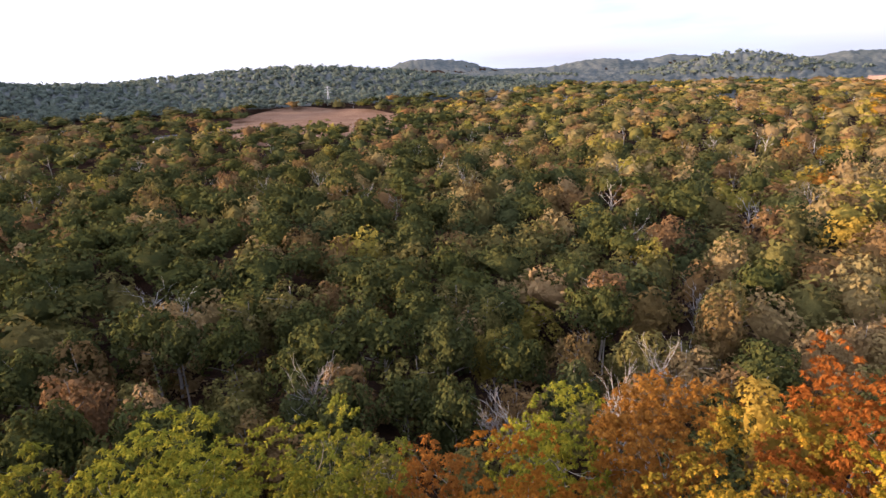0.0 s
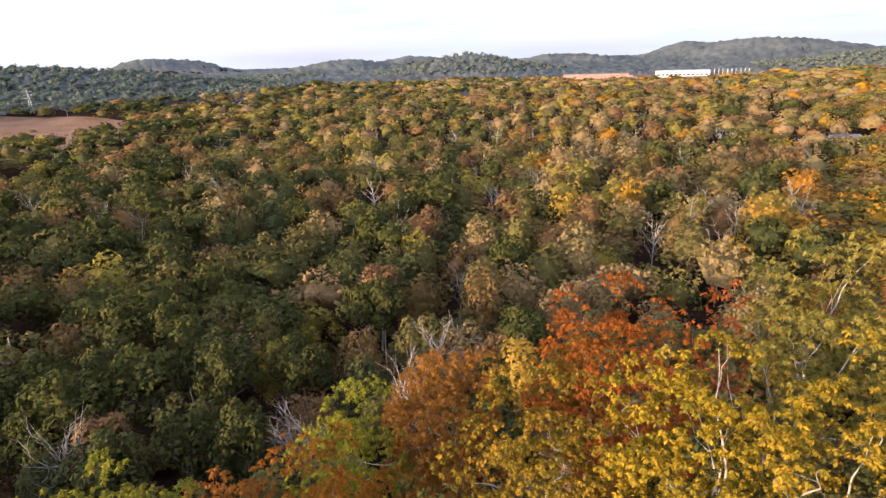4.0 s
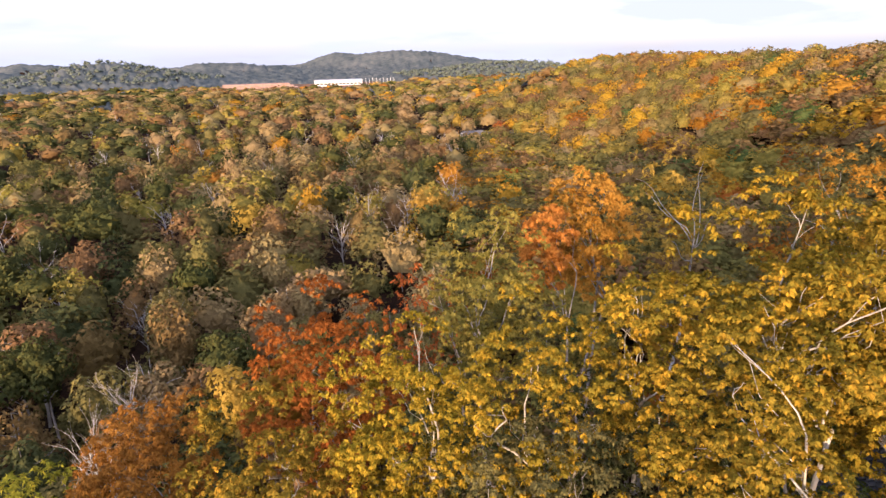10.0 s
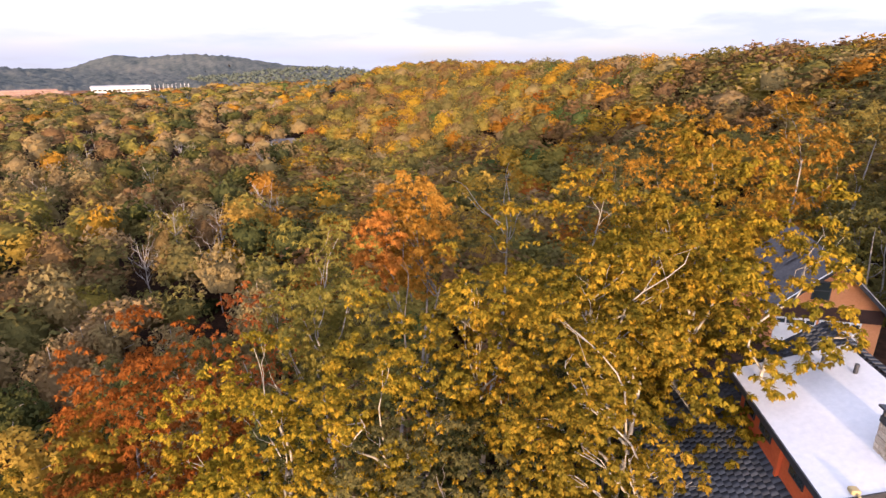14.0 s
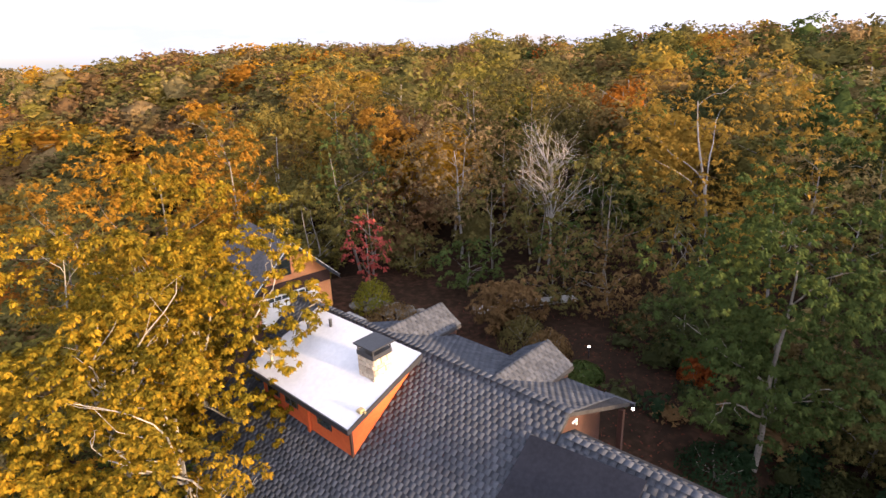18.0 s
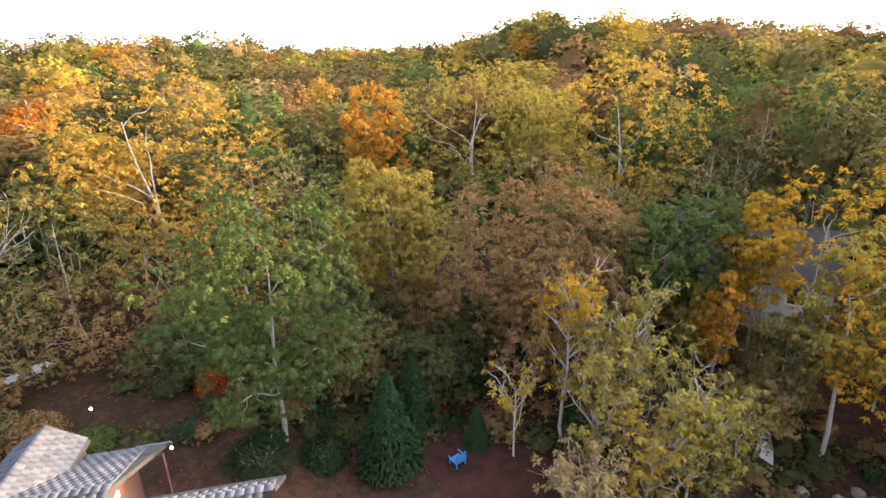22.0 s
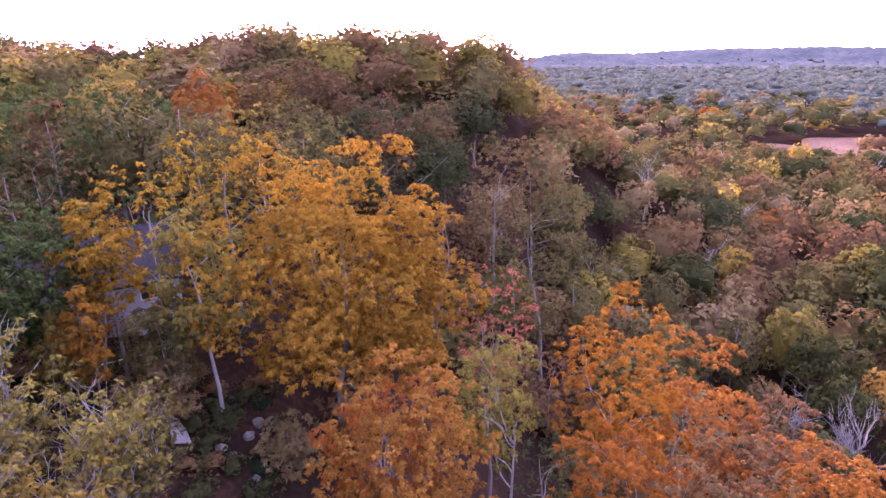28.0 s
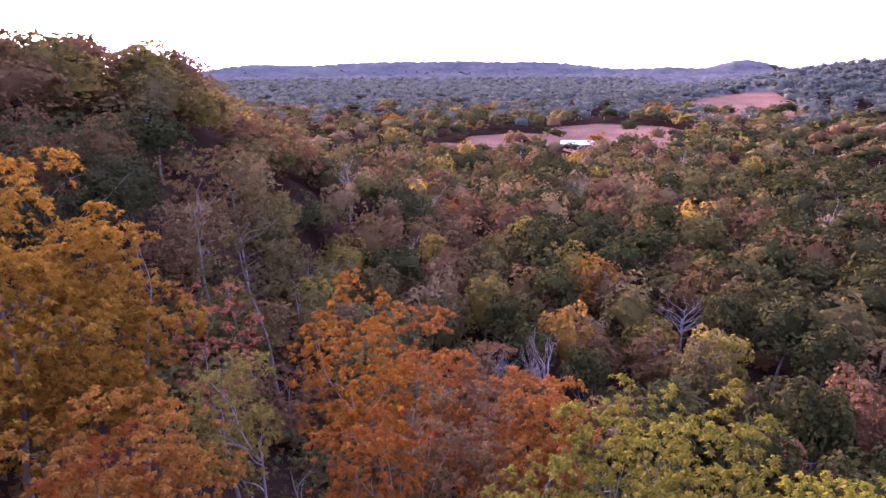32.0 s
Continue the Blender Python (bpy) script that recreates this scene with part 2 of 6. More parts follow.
LEAF = {
    "lime": foliage("leaf_yellow_green", (0.05, 0.07, 0.012), (0.15, 0.15, 0.018), (0.36, 0.285, 0.03), (0.35, 0.20, 0.03)),
    "green": foliage("leaf_green", (0.028, 0.043, 0.015), (0.060, 0.087, 0.026), (0.118, 0.136, 0.036)),
    "darkgreen": foliage("leaf_dark_green", (0.024, 0.033, 0.014), (0.050, 0.058, 0.023), (0.10, 0.094, 0.032)),
    "olive": foliage("leaf_olive", (0.05, 0.052, 0.02), (0.105, 0.094, 0.032), (0.19, 0.15, 0.045), (0.22, 0.13, 0.04)),
    "goldgreen": foliage("leaf_gold_green", (0.06, 0.065, 0.014), (0.18, 0.15, 0.034), (0.36, 0.26, 0.055), (0.36, 0.18, 0.03), through=0.45),
    "gold": foliage("leaf_gold", (0.11, 0.085, 0.02), (0.27, 0.18, 0.032), (0.43, 0.28, 0.05), (0.42, 0.17, 0.03), through=0.5),
    "hickory": foliage("leaf_hickory_yellow", (0.028, 0.036, 0.009), (0.165, 0.122, 0.013), (0.50, 0.275, 0.02), (0.50, 0.20, 0.025), through=0.2),
    "amber": foliage("leaf_amber", (0.08, 0.05, 0.012), (0.235, 0.09, 0.014), (0.385, 0.15, 0.02), (0.43, 0.07, 0.02), through=0.5),
    "honey": foliage("leaf_honey_gold", (0.055, 0.050, 0.013), (0.285, 0.16, 0.018), (0.52, 0.275, 0.028), (0.50, 0.13, 0.02), through=0.45),
    # far hillside leaves: the haze of distance is painted into their tones
    "distant": foliage("leaf_distant_hazed", (0.064, 0.084, 0.074), (0.106, 0.128, 0.102), (0.168, 0.174, 0.124)),
    "orange": foliage("leaf_orange", (0.15, 0.065, 0.014), (0.40, 0.165, 0.028), (0.58, 0.28, 0.055)),
    "rust": foliage("leaf_rust", (0.07, 0.044, 0.014), (0.23, 0.100, 0.018), (0.39, 0.19, 0.03), (0.33, 0.10, 0.02)),
    "crimson": foliage("leaf_crimson", (0.10, 0.035, 0.014), (0.26, 0.065, 0.02), (0.36, 0.12, 0.03)),
    "pinkred": foliage("leaf_pink_red", (0.15, 0.04, 0.03), (0.34, 0.09, 0.06), (0.42, 0.16, 0.08)),
    "brown": foliage("leaf_brown", (0.068, 0.046, 0.024), (0.142, 0.09, 0.038), (0.225, 0.14, 0.052)),
    "tan": foliage("leaf_tan", (0.105, 0.076, 0.038), (0.205, 0.148, 0.066), (0.30, 0.212, 0.09)),
    "pine": foliage("pine_needles", (0.022, 0.029, 0.012), (0.046, 0.052, 0.018), (0.11, 0.094, 0.024), through=0.2),
    "spruce": foliage("spruce_needles", (0.010, 0.022, 0.010), (0.017, 0.034, 0.016), (0.034, 0.054, 0.022), through=0.15),
    "magenta": foliage("leaf_magenta", (0.16, 0.015, 0.07), (0.30, 0.03, 0.13), (0.38, 0.06, 0.2)),
}
BARK = surface("bark", (0.13, 0.115, 0.10), (0.30, 0.27, 0.235), 1.2, 0.9, 0.6, vary=0.2)
BARK_PALE = surface("pale_bark", (0.24, 0.215, 0.18), (0.44, 0.40, 0.335), 1.0, 0.9, 0.5)
BARK_GREY = surface("grey_bark", (0.22, 0.20, 0.19), (0.38, 0.36, 0.34), 1.2, 0.9, 0.5)
FLOOR_MAT = surface("forest_floor", (0.018, 0.013, 0.010), (0.065, 0.034, 0.022), 0.16, 0.95, 0.5, fine=14, c3=(0.030, 0.019, 0.013))

# ---- mesh helpers ----
RNG = np.random.default_rng(7)


def raw(name, v, polys, material, tone=None):
    """A mesh from vertex rows and arrays of faces (triangles and quads apart), quick for large counts."""
    me = bpy.data.meshes.new(name)
    v = np.asarray(v, dtype=np.float32)
    polys = [np.asarray(p, dtype=np.int32) for p in polys if len(p)]
    loops = np.concatenate([p.ravel() for p in polys])
    sizes = np.concatenate([np.full(len(p), p.shape[1], dtype=np.int32) for p in polys])
    me.vertices.add(len(v))
    me.vertices.foreach_set("co", v.ravel())
    me.loops.add(len(loops))
    me.loops.foreach_set("vertex_index", loops)
    me.polygons.add(len(sizes))
    me.polygons.foreach_set("loop_start", np.concatenate(([0], np.cumsum(sizes)[:-1])).astype(np.int32))
    if tone is not None:
        a = me.attributes.new("tone", "FLOAT", "POINT")
        a.data.foreach_set("value", np.asarray(tone, dtype=np.float32))
    me.update(calc_edges=True)
    me.validate()
    if material:
        me.materials.append(material)
    return me


def smooth(me):
    me.polygons.foreach_set("use_smooth", np.ones(len(me.polygons), dtype=bool))
    return me


def part(name, data, parent, label=""):
    ob = new(name, data)
    ob.parent = parent
    return tagged(ob, label)


def unit(a):
    return a / np.maximum(np.linalg.norm(a, axis=-1, keepdims=True), 1e-9)


def leaf_quads(c, normal, along, length, width):
    """Pointed leaves: one folded diamond each, at rows of centres."""
    along = unit(along - normal * np.sum(along * normal, -1, keepdims=True))
    side = np.cross(normal, along)
    ln, wd = length[:, None], width[:, None]
    v = np.stack([c - along * ln * 0.5, c + side * wd * 0.5 + normal * wd * 0.18, c + along * ln * 0.5, c - side * wd * 0.5 + normal * wd * 0.18], 1)
    n = len(c)
    f = np.arange(n)[:, None] * 4 + np.array([0, 1, 2, 3])[None]
    return v.reshape(-1, 3), f


def leaf_tris(c, normal, along, length, width):
    """Leaf sprays seen from farther off: one triangle each."""
    along = unit(along - normal * np.sum(along * normal, -1, keepdims=True))
    side = np.cross(normal, along)
    ln, wd = length[:, None], width[:, None]
    v = np.stack([c - along * ln * 0.4 + side * wd * 0.5, c + along * ln * 0.6, c - along * ln * 0.4 - side * wd * 0.5], 1)
    return v.reshape(-1, 3), np.arange(len(c) * 3).reshape(-1, 3)


def tube(points, radii, sides=6):
    p = np.asarray(points, dtype=float)
    r = np.asarray(radii, dtype=float)
    t = unit(np.gradient(p, axis=0))
    ref = np.where(np.abs(t[:, 2:3]) > 0.9, np.array([[1.0, 0, 0]]), np.array([[0, 0, 1.0]]))
    a = unit(np.cross(t, ref))
    b = np.cross(t, a)
    ang = np.linspace(0, 2 * math.pi, sides, endpoint=False)
    ring = a[:, None] * np.cos(ang)[None, :, None] + b[:, None] * np.sin(ang)[None, :, None]
    v = (p[:, None] + ring * r[:, None, None]).reshape(-1, 3)
    i, j = np.meshgrid(np.arange(len(p) - 1), np.arange(sides), indexing="ij")
    k = (j + 1) % sides
    f = np.stack([i * sides + j, i * sides + k, (i + 1) * sides + k, (i + 1) * sides + j], -1).reshape(-1, 4)
    return v, f


def join(pieces):
    vs, fs, o = [], [], 0
    for v, f in pieces:
        vs.append(v)
        fs.append(np.asarray(f) + o)
        o += len(v)
    return np.concatenate(vs), np.concatenate(fs)


def bent(a, b, rng, wobble, n=5, lift=0.0):
    """A crooked line from a to b."""
    t = np.linspace(0, 1, n)[:, None]
    p = a + (b - a) * t
    d = np.linalg.norm(b - a)
    w = sum(np.sin(math.pi * k * t) * rng.normal(size=(1, 3)) * (wobble * d * 1.1 / k ** 0.7) for k in (1, 2, 3))
    p = p + w
    p[:, 2] += lift * d * (t[:, 0] * (1 - t[:, 0])) * 2
    return p


# ---- the lie of the land ----
VALLEY = -32.0
SPINE = np.array([(-128, -50, 3.0), (-60, -58, 3.0), (14, -40, 2.6), (90, -78, 2.5), (220, -85, 2.5), (400, -30, -7.0), (640, 130, -15.0), (900, 330, -24.0)], dtype=float)


def bump2(x, y, az, r, height, across, deep):
    """A wooded hill at a bearing: its height, and its spread across and along the line of sight."""
    cx, cy = polar(az, r)
    ux, uy = cx / r, cy / r
    d, s = (x - cx) * ux + (y - cy) * uy, -(x - cx) * uy + (y - cy) * ux
    return height * np.exp(-((d / deep) ** 2 + (s / across) ** 2))


# wooded hills: bearing, distance, height, spread across and along the line of sight
HILLS_NORTH = [(-349, 1250, 53.6, 330, 260), (-338, 1300, 17.2, 200, 260), (-329, 1300, 18.6, 200, 260), (-318, 1150, 50.3, 200, 260), (-357, 3800, 86.8, 200, 200), (-1.3, 3900, 72.6, 200, 200), (-8.4, 1800, 11.5, 230, 160), (-15, 3000, 49.2, 260, 200), (-21.6, 3600, 53.2, 250, 200), (-27, 1700, 52.7, 190, 160), (-36, 2600, 42.4, 260, 200), (-46.4, 3100, 54.0, 150, 200), (-52.5, 2900, 74.2, 300, 300), (-58.5, 2900, 20.9, 200, 300), (-64, 1500, 30.9, 250, 200)]
HILLS_WEST = [(-262, 3000, 48.2, 300, 300), (-272, 3200, 50.9, 400, 300), (-283, 3300, 62.2, 500, 300), (-292, 3300, 32.6, 300, 300), (-302, 3500, 29.1, 300, 200), (-307.4, 4300, 70.3, 220, 200)]
RIDGE_EAST = [(-73, 800, 20.5, 90, 150), (-79, 620, 15.7, 70, 120), (-86, 450, 10.6, 60, 100), (-94, 330, 9.8, 50, 80), (-103, 250, 5, 25, 60), (-110, 230, 5.2, 30, 60), (-118, 210, 7.1, 30, 60), (-126, 200, 1.9, 22, 50), (-134, 190, 6.1, 22, 50), (-148, 180, 5.1, 28, 50), (-161, 170, 5.5, 25, 50), (-169, 170, 1.5, 18, 50)]
RIDGE_SOUTH = [(-177, 170, 1.6, 18, 50), (-186, 170, 1.9, 15, 50), (-193, 150, 6.5, 14, 45), (-201, 150, 6.8, 18, 45), (-210, 150, 6.2, 16, 45), (-218, 150, 1.8, 14, 45), (-224, 150, 3.3, 14, 45), (-231, 140, 6.4, 14, 45), (-239, 135, 7.5, 18, 45), (-246, 125, 5.9, 14, 40), (-252, 120, 4.5, 10, 35), (-257.5, 120, 6.4, 10, 35)]


def ground(x, y):
    x, y = np.asarray(x, dtype=float), np.asarray(y, dtype=float)
    best = np.full(x.shape, 1e9)
    top = np.zeros(x.shape)
    for a, b in zip(SPINE[:-1], SPINE[1:]):
        d = b[:2] - a[:2]
        t = np.clip(((x - a[0]) * d[0] + (y - a[1]) * d[1]) / (d @ d), 0, 1)
        qx, qy = a[0] + d[0] * t, a[1] + d[1] * t
        dist = np.hypot(x - qx, y - qy)
        near = dist < best
        best = np.where(near, dist, best)
        top = np.where(near, a[2] + (b[2] - a[2]) * t, top)
    south = y < np.interp(x, SPINE[:, 0], SPINE[:, 1])
    best = np.where(south, best * (0.1 + 0.9 * np.clip((-128 - x) / 60, 0, 1)), best)
    rr = np.hypot(x, y)
    width = 14 + np.clip((rr - 150) / 200, 0, 1) * 40
    fall = 62 + np.clip((rr - 120) / 300, 0, 1) * 120
    s = np.clip(1 - np.maximum(best - width, 0) / fall, 0, 1)
    s = s * s * (3 - 2 * s)
    z = VALLEY + (top - VALLEY) * s
    # the hill goes on rising to the south
    rise = np.clip((np.interp(x, SPINE[:, 0], SPINE[:, 1]) - y) / 110, 0, 1) * np.clip((x + 190) / 60, 0, 1)
    z = z + 3.2 * rise * rise * (3 - 2 * rise)
    for table in (HILLS_NORTH, HILLS_WEST, RIDGE_EAST, RIDGE_SOUTH):
        for hill in table:
            z = z + bump2(x, y, *hill)
    bearing = np.degrees(np.arctan2(-x, y)) % 360 - 360
    north = np.maximum(np.clip((bearing + 72) / 12, 0, 1), np.clip((-312 - bearing) / 12, 0, 1))
    fall_n = np.clip((rr - 350) / 450, 0, 1)
    z = z - 12 * fall_n * fall_n * (3 - 2 * fall_n) * (0.25 + 0.75 * north)
    z = z + 1.2 * np.sin(x * 0.031 + 1) * np.cos(y * 0.027) * np.clip(rr / 80, 0.15, 1)
    # the plain falls away behind the eastern hill
    sector = np.clip((bearing + 128) / 8, 0, 1) * np.clip((-62 - bearing) / 10, 0, 1)
    z = z - 0.03 * np.maximum(rr - 1000, 0) * sector
    # a levelled court round the house and the garage
    for cx, cy, lev, rad in ((11.0, -17.5, 3.4, 9.0), (32.0, -16.0, 2.45, 10.0), (-2.6, -22.4, 1.6, 7.0)):
        k = np.clip(1.6 - np.hypot(x - cx, y - cy) / rad, 0, 1)
        z = z + (lev - z) * k * k * (3 - 2 * k)
    return z


def gz(x, y):
    return float(ground(x, y))


az_steps = np.radians(np.arange(0, 360, 1.5))
rings = np.concatenate(([0.0], np.geomspace(2.5, 4700, 150)))
ga, gr = np.meshgrid(az_steps, rings, indexing="ij")
gx, gy = -np.sin(ga) * gr, np.cos(ga) * gr
gv = np.stack([gx, gy, ground(gx, gy)], -1)
na, nr = gv.shape[:2]
ii, jj = np.meshgrid(np.arange(na), np.arange(nr - 1), indexing="ij")
kk = (ii + 1) % na
gf = np.stack([ii * nr + jj, kk * nr + jj, kk * nr + jj + 1, ii * nr + jj + 1], -1).reshape(-1, 4)
ground_ob = new("ground", smooth(raw("ground", gv.reshape(-1, 3), [gf], FLOOR_MAT)))
tagged(ground_ob, "leaf-strewn brown forest floor over hill and valley", "ground", kind="structure")

# wooded hills too far off to tell the trees apart: an uneven canopy over the ground
hill_a = np.radians(np.arange(-112, 122, 0.26))
hill_r = np.geomspace(900, 4600, 84)
ha, hr = np.meshgrid(hill_a, hill_r, indexing="ij")
hr = hr * RNG.uniform(0.992, 1.008, hr.shape)
hx, hy = -np.sin(ha) * hr, np.cos(ha) * hr
hz = ground(hx, hy) + (6 + RNG.uniform(-5.5, 5.5, hx.shape)) * np.clip((hr - 890) / 120, 0, 1) - 1
for fa, fr, across, deep in ((-346.8, 660, 112, 205), (-307.3, 780, 62, 175), (-43.9, 1240, 205, 195)):
    cx, cy = polar(fa, fr)
    fd, fs_ = (hx * cx + hy * cy) / fr - fr, (hy * cx - hx * cy) / fr
    hz = np.where((fd / deep) ** 2 + (fs_ / across) ** 2 < 1, ground(hx, hy) - 4, hz)
hn, hm = hx.shape
ii, jj = np.meshgrid(np.arange(hn - 1), np.arange(hm - 1), indexing="ij")
hf = np.stack([ii * hm + jj, (ii + 1) * hm + jj, (ii + 1) * hm + jj + 1, ii * hm + jj + 1], -1).reshape(-1, 4)
# canopy colour is lightened and blued to stand in for haze
HILL_MAT = surface("hazed_woodland", (0.05, 0.064, 0.066), (0.15, 0.148, 0.132), 0.006, 0.95, 0.0, fine=9, c3=(0.095, 0.106, 0.102))
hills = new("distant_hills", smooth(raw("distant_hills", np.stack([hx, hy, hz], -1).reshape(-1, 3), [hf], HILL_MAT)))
tagged(hills, "wooded hills along the horizon, coloured with blue-grey haze", "hills", kind="stuff")

# ---- trees ----
KIND = {
    "lime": ("hickory_tree", "yellow-green hickory tree on the slope below the house"),
    "green": ("oak_tree", "still green broadleaf tree at the wood's edge"),
    "darkgreen": ("oak_tree", "large dark green oak with dense glossy foliage"),
    "olive": ("oak_tree", "olive-green oak turning yellow in autumn"),
    "goldgreen": ("hickory_tree", "gold and green hickory with drooping leaf clusters"),
    "gold": ("maple_tree", "tall tree with golden yellow autumn crown"),
    "hickory": ("hickory_tree", "bright yellow hickory with pale crooked limbs beside the house"),
    "amber": ("maple_tree", "amber-orange autumn maple on the slope"),
    "honey": ("oak_tree", "honey-gold oak with orange-tipped leaves"),
    "distant": ("oak_tree", "wooded hillside with blue-green haze in its leaf colour"),
    "orange": ("maple_tree", "bright orange autumn maple"),
    "rust": ("oak_tree", "rust-red oak with orange-tipped leaves"),
    "crimson": ("maple_tree", "dull crimson maple among yellow trees"),
    "pinkred": ("dogwood_tree", "small pink-red dogwood in autumn leaf"),
    "brown": ("oak_tree", "brown-leaved oak with muted autumn foliage"),
    "tan": ("elm_tree", "thin tan-leaved tree with grey twigs showing"),
}


def crown_points(rng, rad, high, lobes, per_lobe, base=0.25, bunch=1.0):
    """Centres of leaf clumps: bunched into lobes over an uneven crown, with gaps between; z from -high/2 to high/2."""
    i = np.arange(lobes) + 0.5
    ph = i * 2.39996 + rng.uniform(0, 6.28)
    zz = 1 - (1 + base * 2.2) * i / lobes
    zz = np.clip(zz, -0.95, 1)
    rr = np.sqrt(1 - zz * zz)
    d = np.stack([rr * np.cos(ph), rr * np.sin(ph), zz], -1)
    d = unit(d + rng.normal(size=d.shape) * 0.12)
    reach = ((rng.uniform(0.34, 0.94, lobes) if bunch < 0.8 else rng.uniform(0.5, 0.86, lobes)))[:, None]
    c = d * reach * np.array([rad, rad, high / 2])
    size = rng.uniform(0.28, 0.46, lobes) * rad * bunch
    out = c[:, None] + unit(rng.normal(size=(lobes, per_lobe, 3)) + d[:, None] * 0.7 + np.array([0, 0, 0.35])) * (rng.uniform(0.35, 1.0, (lobes, per_lobe)) ** 0.5 * size[:, None])[..., None] * np.array([1, 1, 0.8])
    return c, d, size, out.reshape(-1, 3), np.repeat(d, per_lobe, 0)


def leaves_round(rng, centres, outward, count, length, droop, slim, make=leaf_quads):
    """Drooping rosettes: narrow leaves spread all round from every clump's centre."""
    n = len(centres) * count
    o = np.repeat(outward, count, 0)
    way = unit(rng.normal(size=(n, 3)) * np.array([1, 1, 0.5]) + o * 0.45 + np.array([0, 0, 0.1]))
    ln = rng.uniform(0.7, 1.25, n) * length
    along = unit(way - np.array([0, 0, droop]) * rng.uniform(0.5, 1.4, (n, 1)))
    c = np.repeat(centres, count, 0) + way * (ln * 0.3)[:, None] + along * (ln * 0.4)[:, None]
    nor = unit(way * 0.55 + rng.normal(size=(n, 3)) * 0.35 + np.array([0, 0, 0.75]))
    return make(c, nor, along, ln, ln * rng.uniform(slim, slim * 1.5, n))


def grow(kind, az, r, top, rad, sparse=1.0, base=None):
    """One large tree at a bearing and distance from the post: trunk, limbs and a crown of separate leaves."""
    rng = np.random.default_rng(int(abs(az) * 10 + r * 7))
    x, y = polar(az, r)
    foot = gz(x, y) - 0.3
    tall = max(top - foot, 4.0)
    name, label = KIND[kind]
    rad = rad * 1.16
    tree = tagged(new(name), label, "tree", "large trees round the house")
    tree.location = (x, y, foot)
    high = min(tall * 0.84, max(rad * 3.2, 6.0))
    mid = np.array([0, 0, tall - high / 2 - 0.2])
    near = r < 34 or (kind == "orange" and r < 60)
    lobes = int(np.clip(16 + rad * 7, 24, 52) * (1.85 if near else 1.0))
    per = int((17 if kind == "hickory" else 13 if near else 8) * float(np.clip((rad / (3.8 if near else 4.6)) ** 2, 0.7, 3.2)))
    c, d, size, cl, out = crown_points(rng, rad, high, lobes, per, 0.55, 0.56 if kind == "hickory" else 0.68 if near else 0.86)
    count = max(5, int((23 if kind == "hickory" else 19 if r < 24 else 16 if near else 8) * sparse))
    v, f = leaves_round(rng, cl, out, count, 0.062 + 0.0056 * r if near else 0.11 + 0.0044 * r, 0.8 if near else 0.45, 0.36 if near else 0.45, leaf_quads if r < 19.5 else leaf_tris)
    lean = rng.normal(size=3) * np.array([0.05, 0.05, 0]) * tall
    stem = bent(np.zeros(3), np.array([0, 0, tall * 0.74]) + lean, rng, 0.012, 9)
    r0 = (0.0095 if kind == "hickory" else 0.008) * tall + 0.03
    part("crown", raw("crown", v + mid, [f], LEAF[kind]), tree)
    bark = BARK_PALE if kind == "hickory" else BARK_GREY if kind in ("tan", "gold", "goldgreen") else BARK
    sv, sf = tube(stem, np.linspace(r0, r0 * 0.18, 9), 8)
    part("trunk", smooth(raw("trunk", sv, [sf], bark)), tree)
    order = rng.permutation(lobes)[: (9 if kind == "hickory" else 6)]
    for k in order:
        tip = c[k] + mid
        h = np.clip(tip[2] - np.hypot(tip[0], tip[1]) * rng.uniform(0.5, 1.1), tall * 0.22, tall * 0.72)
        t = min(1.0, h / (tall * 0.74))
        a = np.array([np.interp(t, np.linspace(0, 1, 9), stem[:, q]) for q in range(3)])
        line = bent(a, tip, rng, 0.05, 9, 0.12)
        rl = r0 * (1 - t * 0.7) * 0.55
        pieces = [tube(line, np.linspace(rl, rl * 0.2, 9), 6 if near else 4)]
        if near:
            mine = cl[k * per:k * per + 2] + mid
            for q in mine:
                s = line[rng.integers(3, 8)]
                pieces.append(tube(bent(s, q, rng, 0.06, 5, 0.1), np.linspace(rl * 0.3, rl * 0.1, 5), 4))
        lv, lf = join(pieces)
        part("limb", smooth(raw("limb", lv, [lf], bark)), tree)
    return tree




def ico(level):
    bm = bmesh.new()
    bmesh.ops.create_icosphere(bm, subdivisions=level, radius=1)
    v = np.array([q.co[:] for q in bm.verts])
    f = np.array([[q.index for q in p.verts] for p in bm.faces])
    bm.free()
    f = f[v[f][:, :, 2].mean(1) > -0.45]
    return v, f


ICO = {1: ico(1), 2: ico(2), 3: ico(3)}


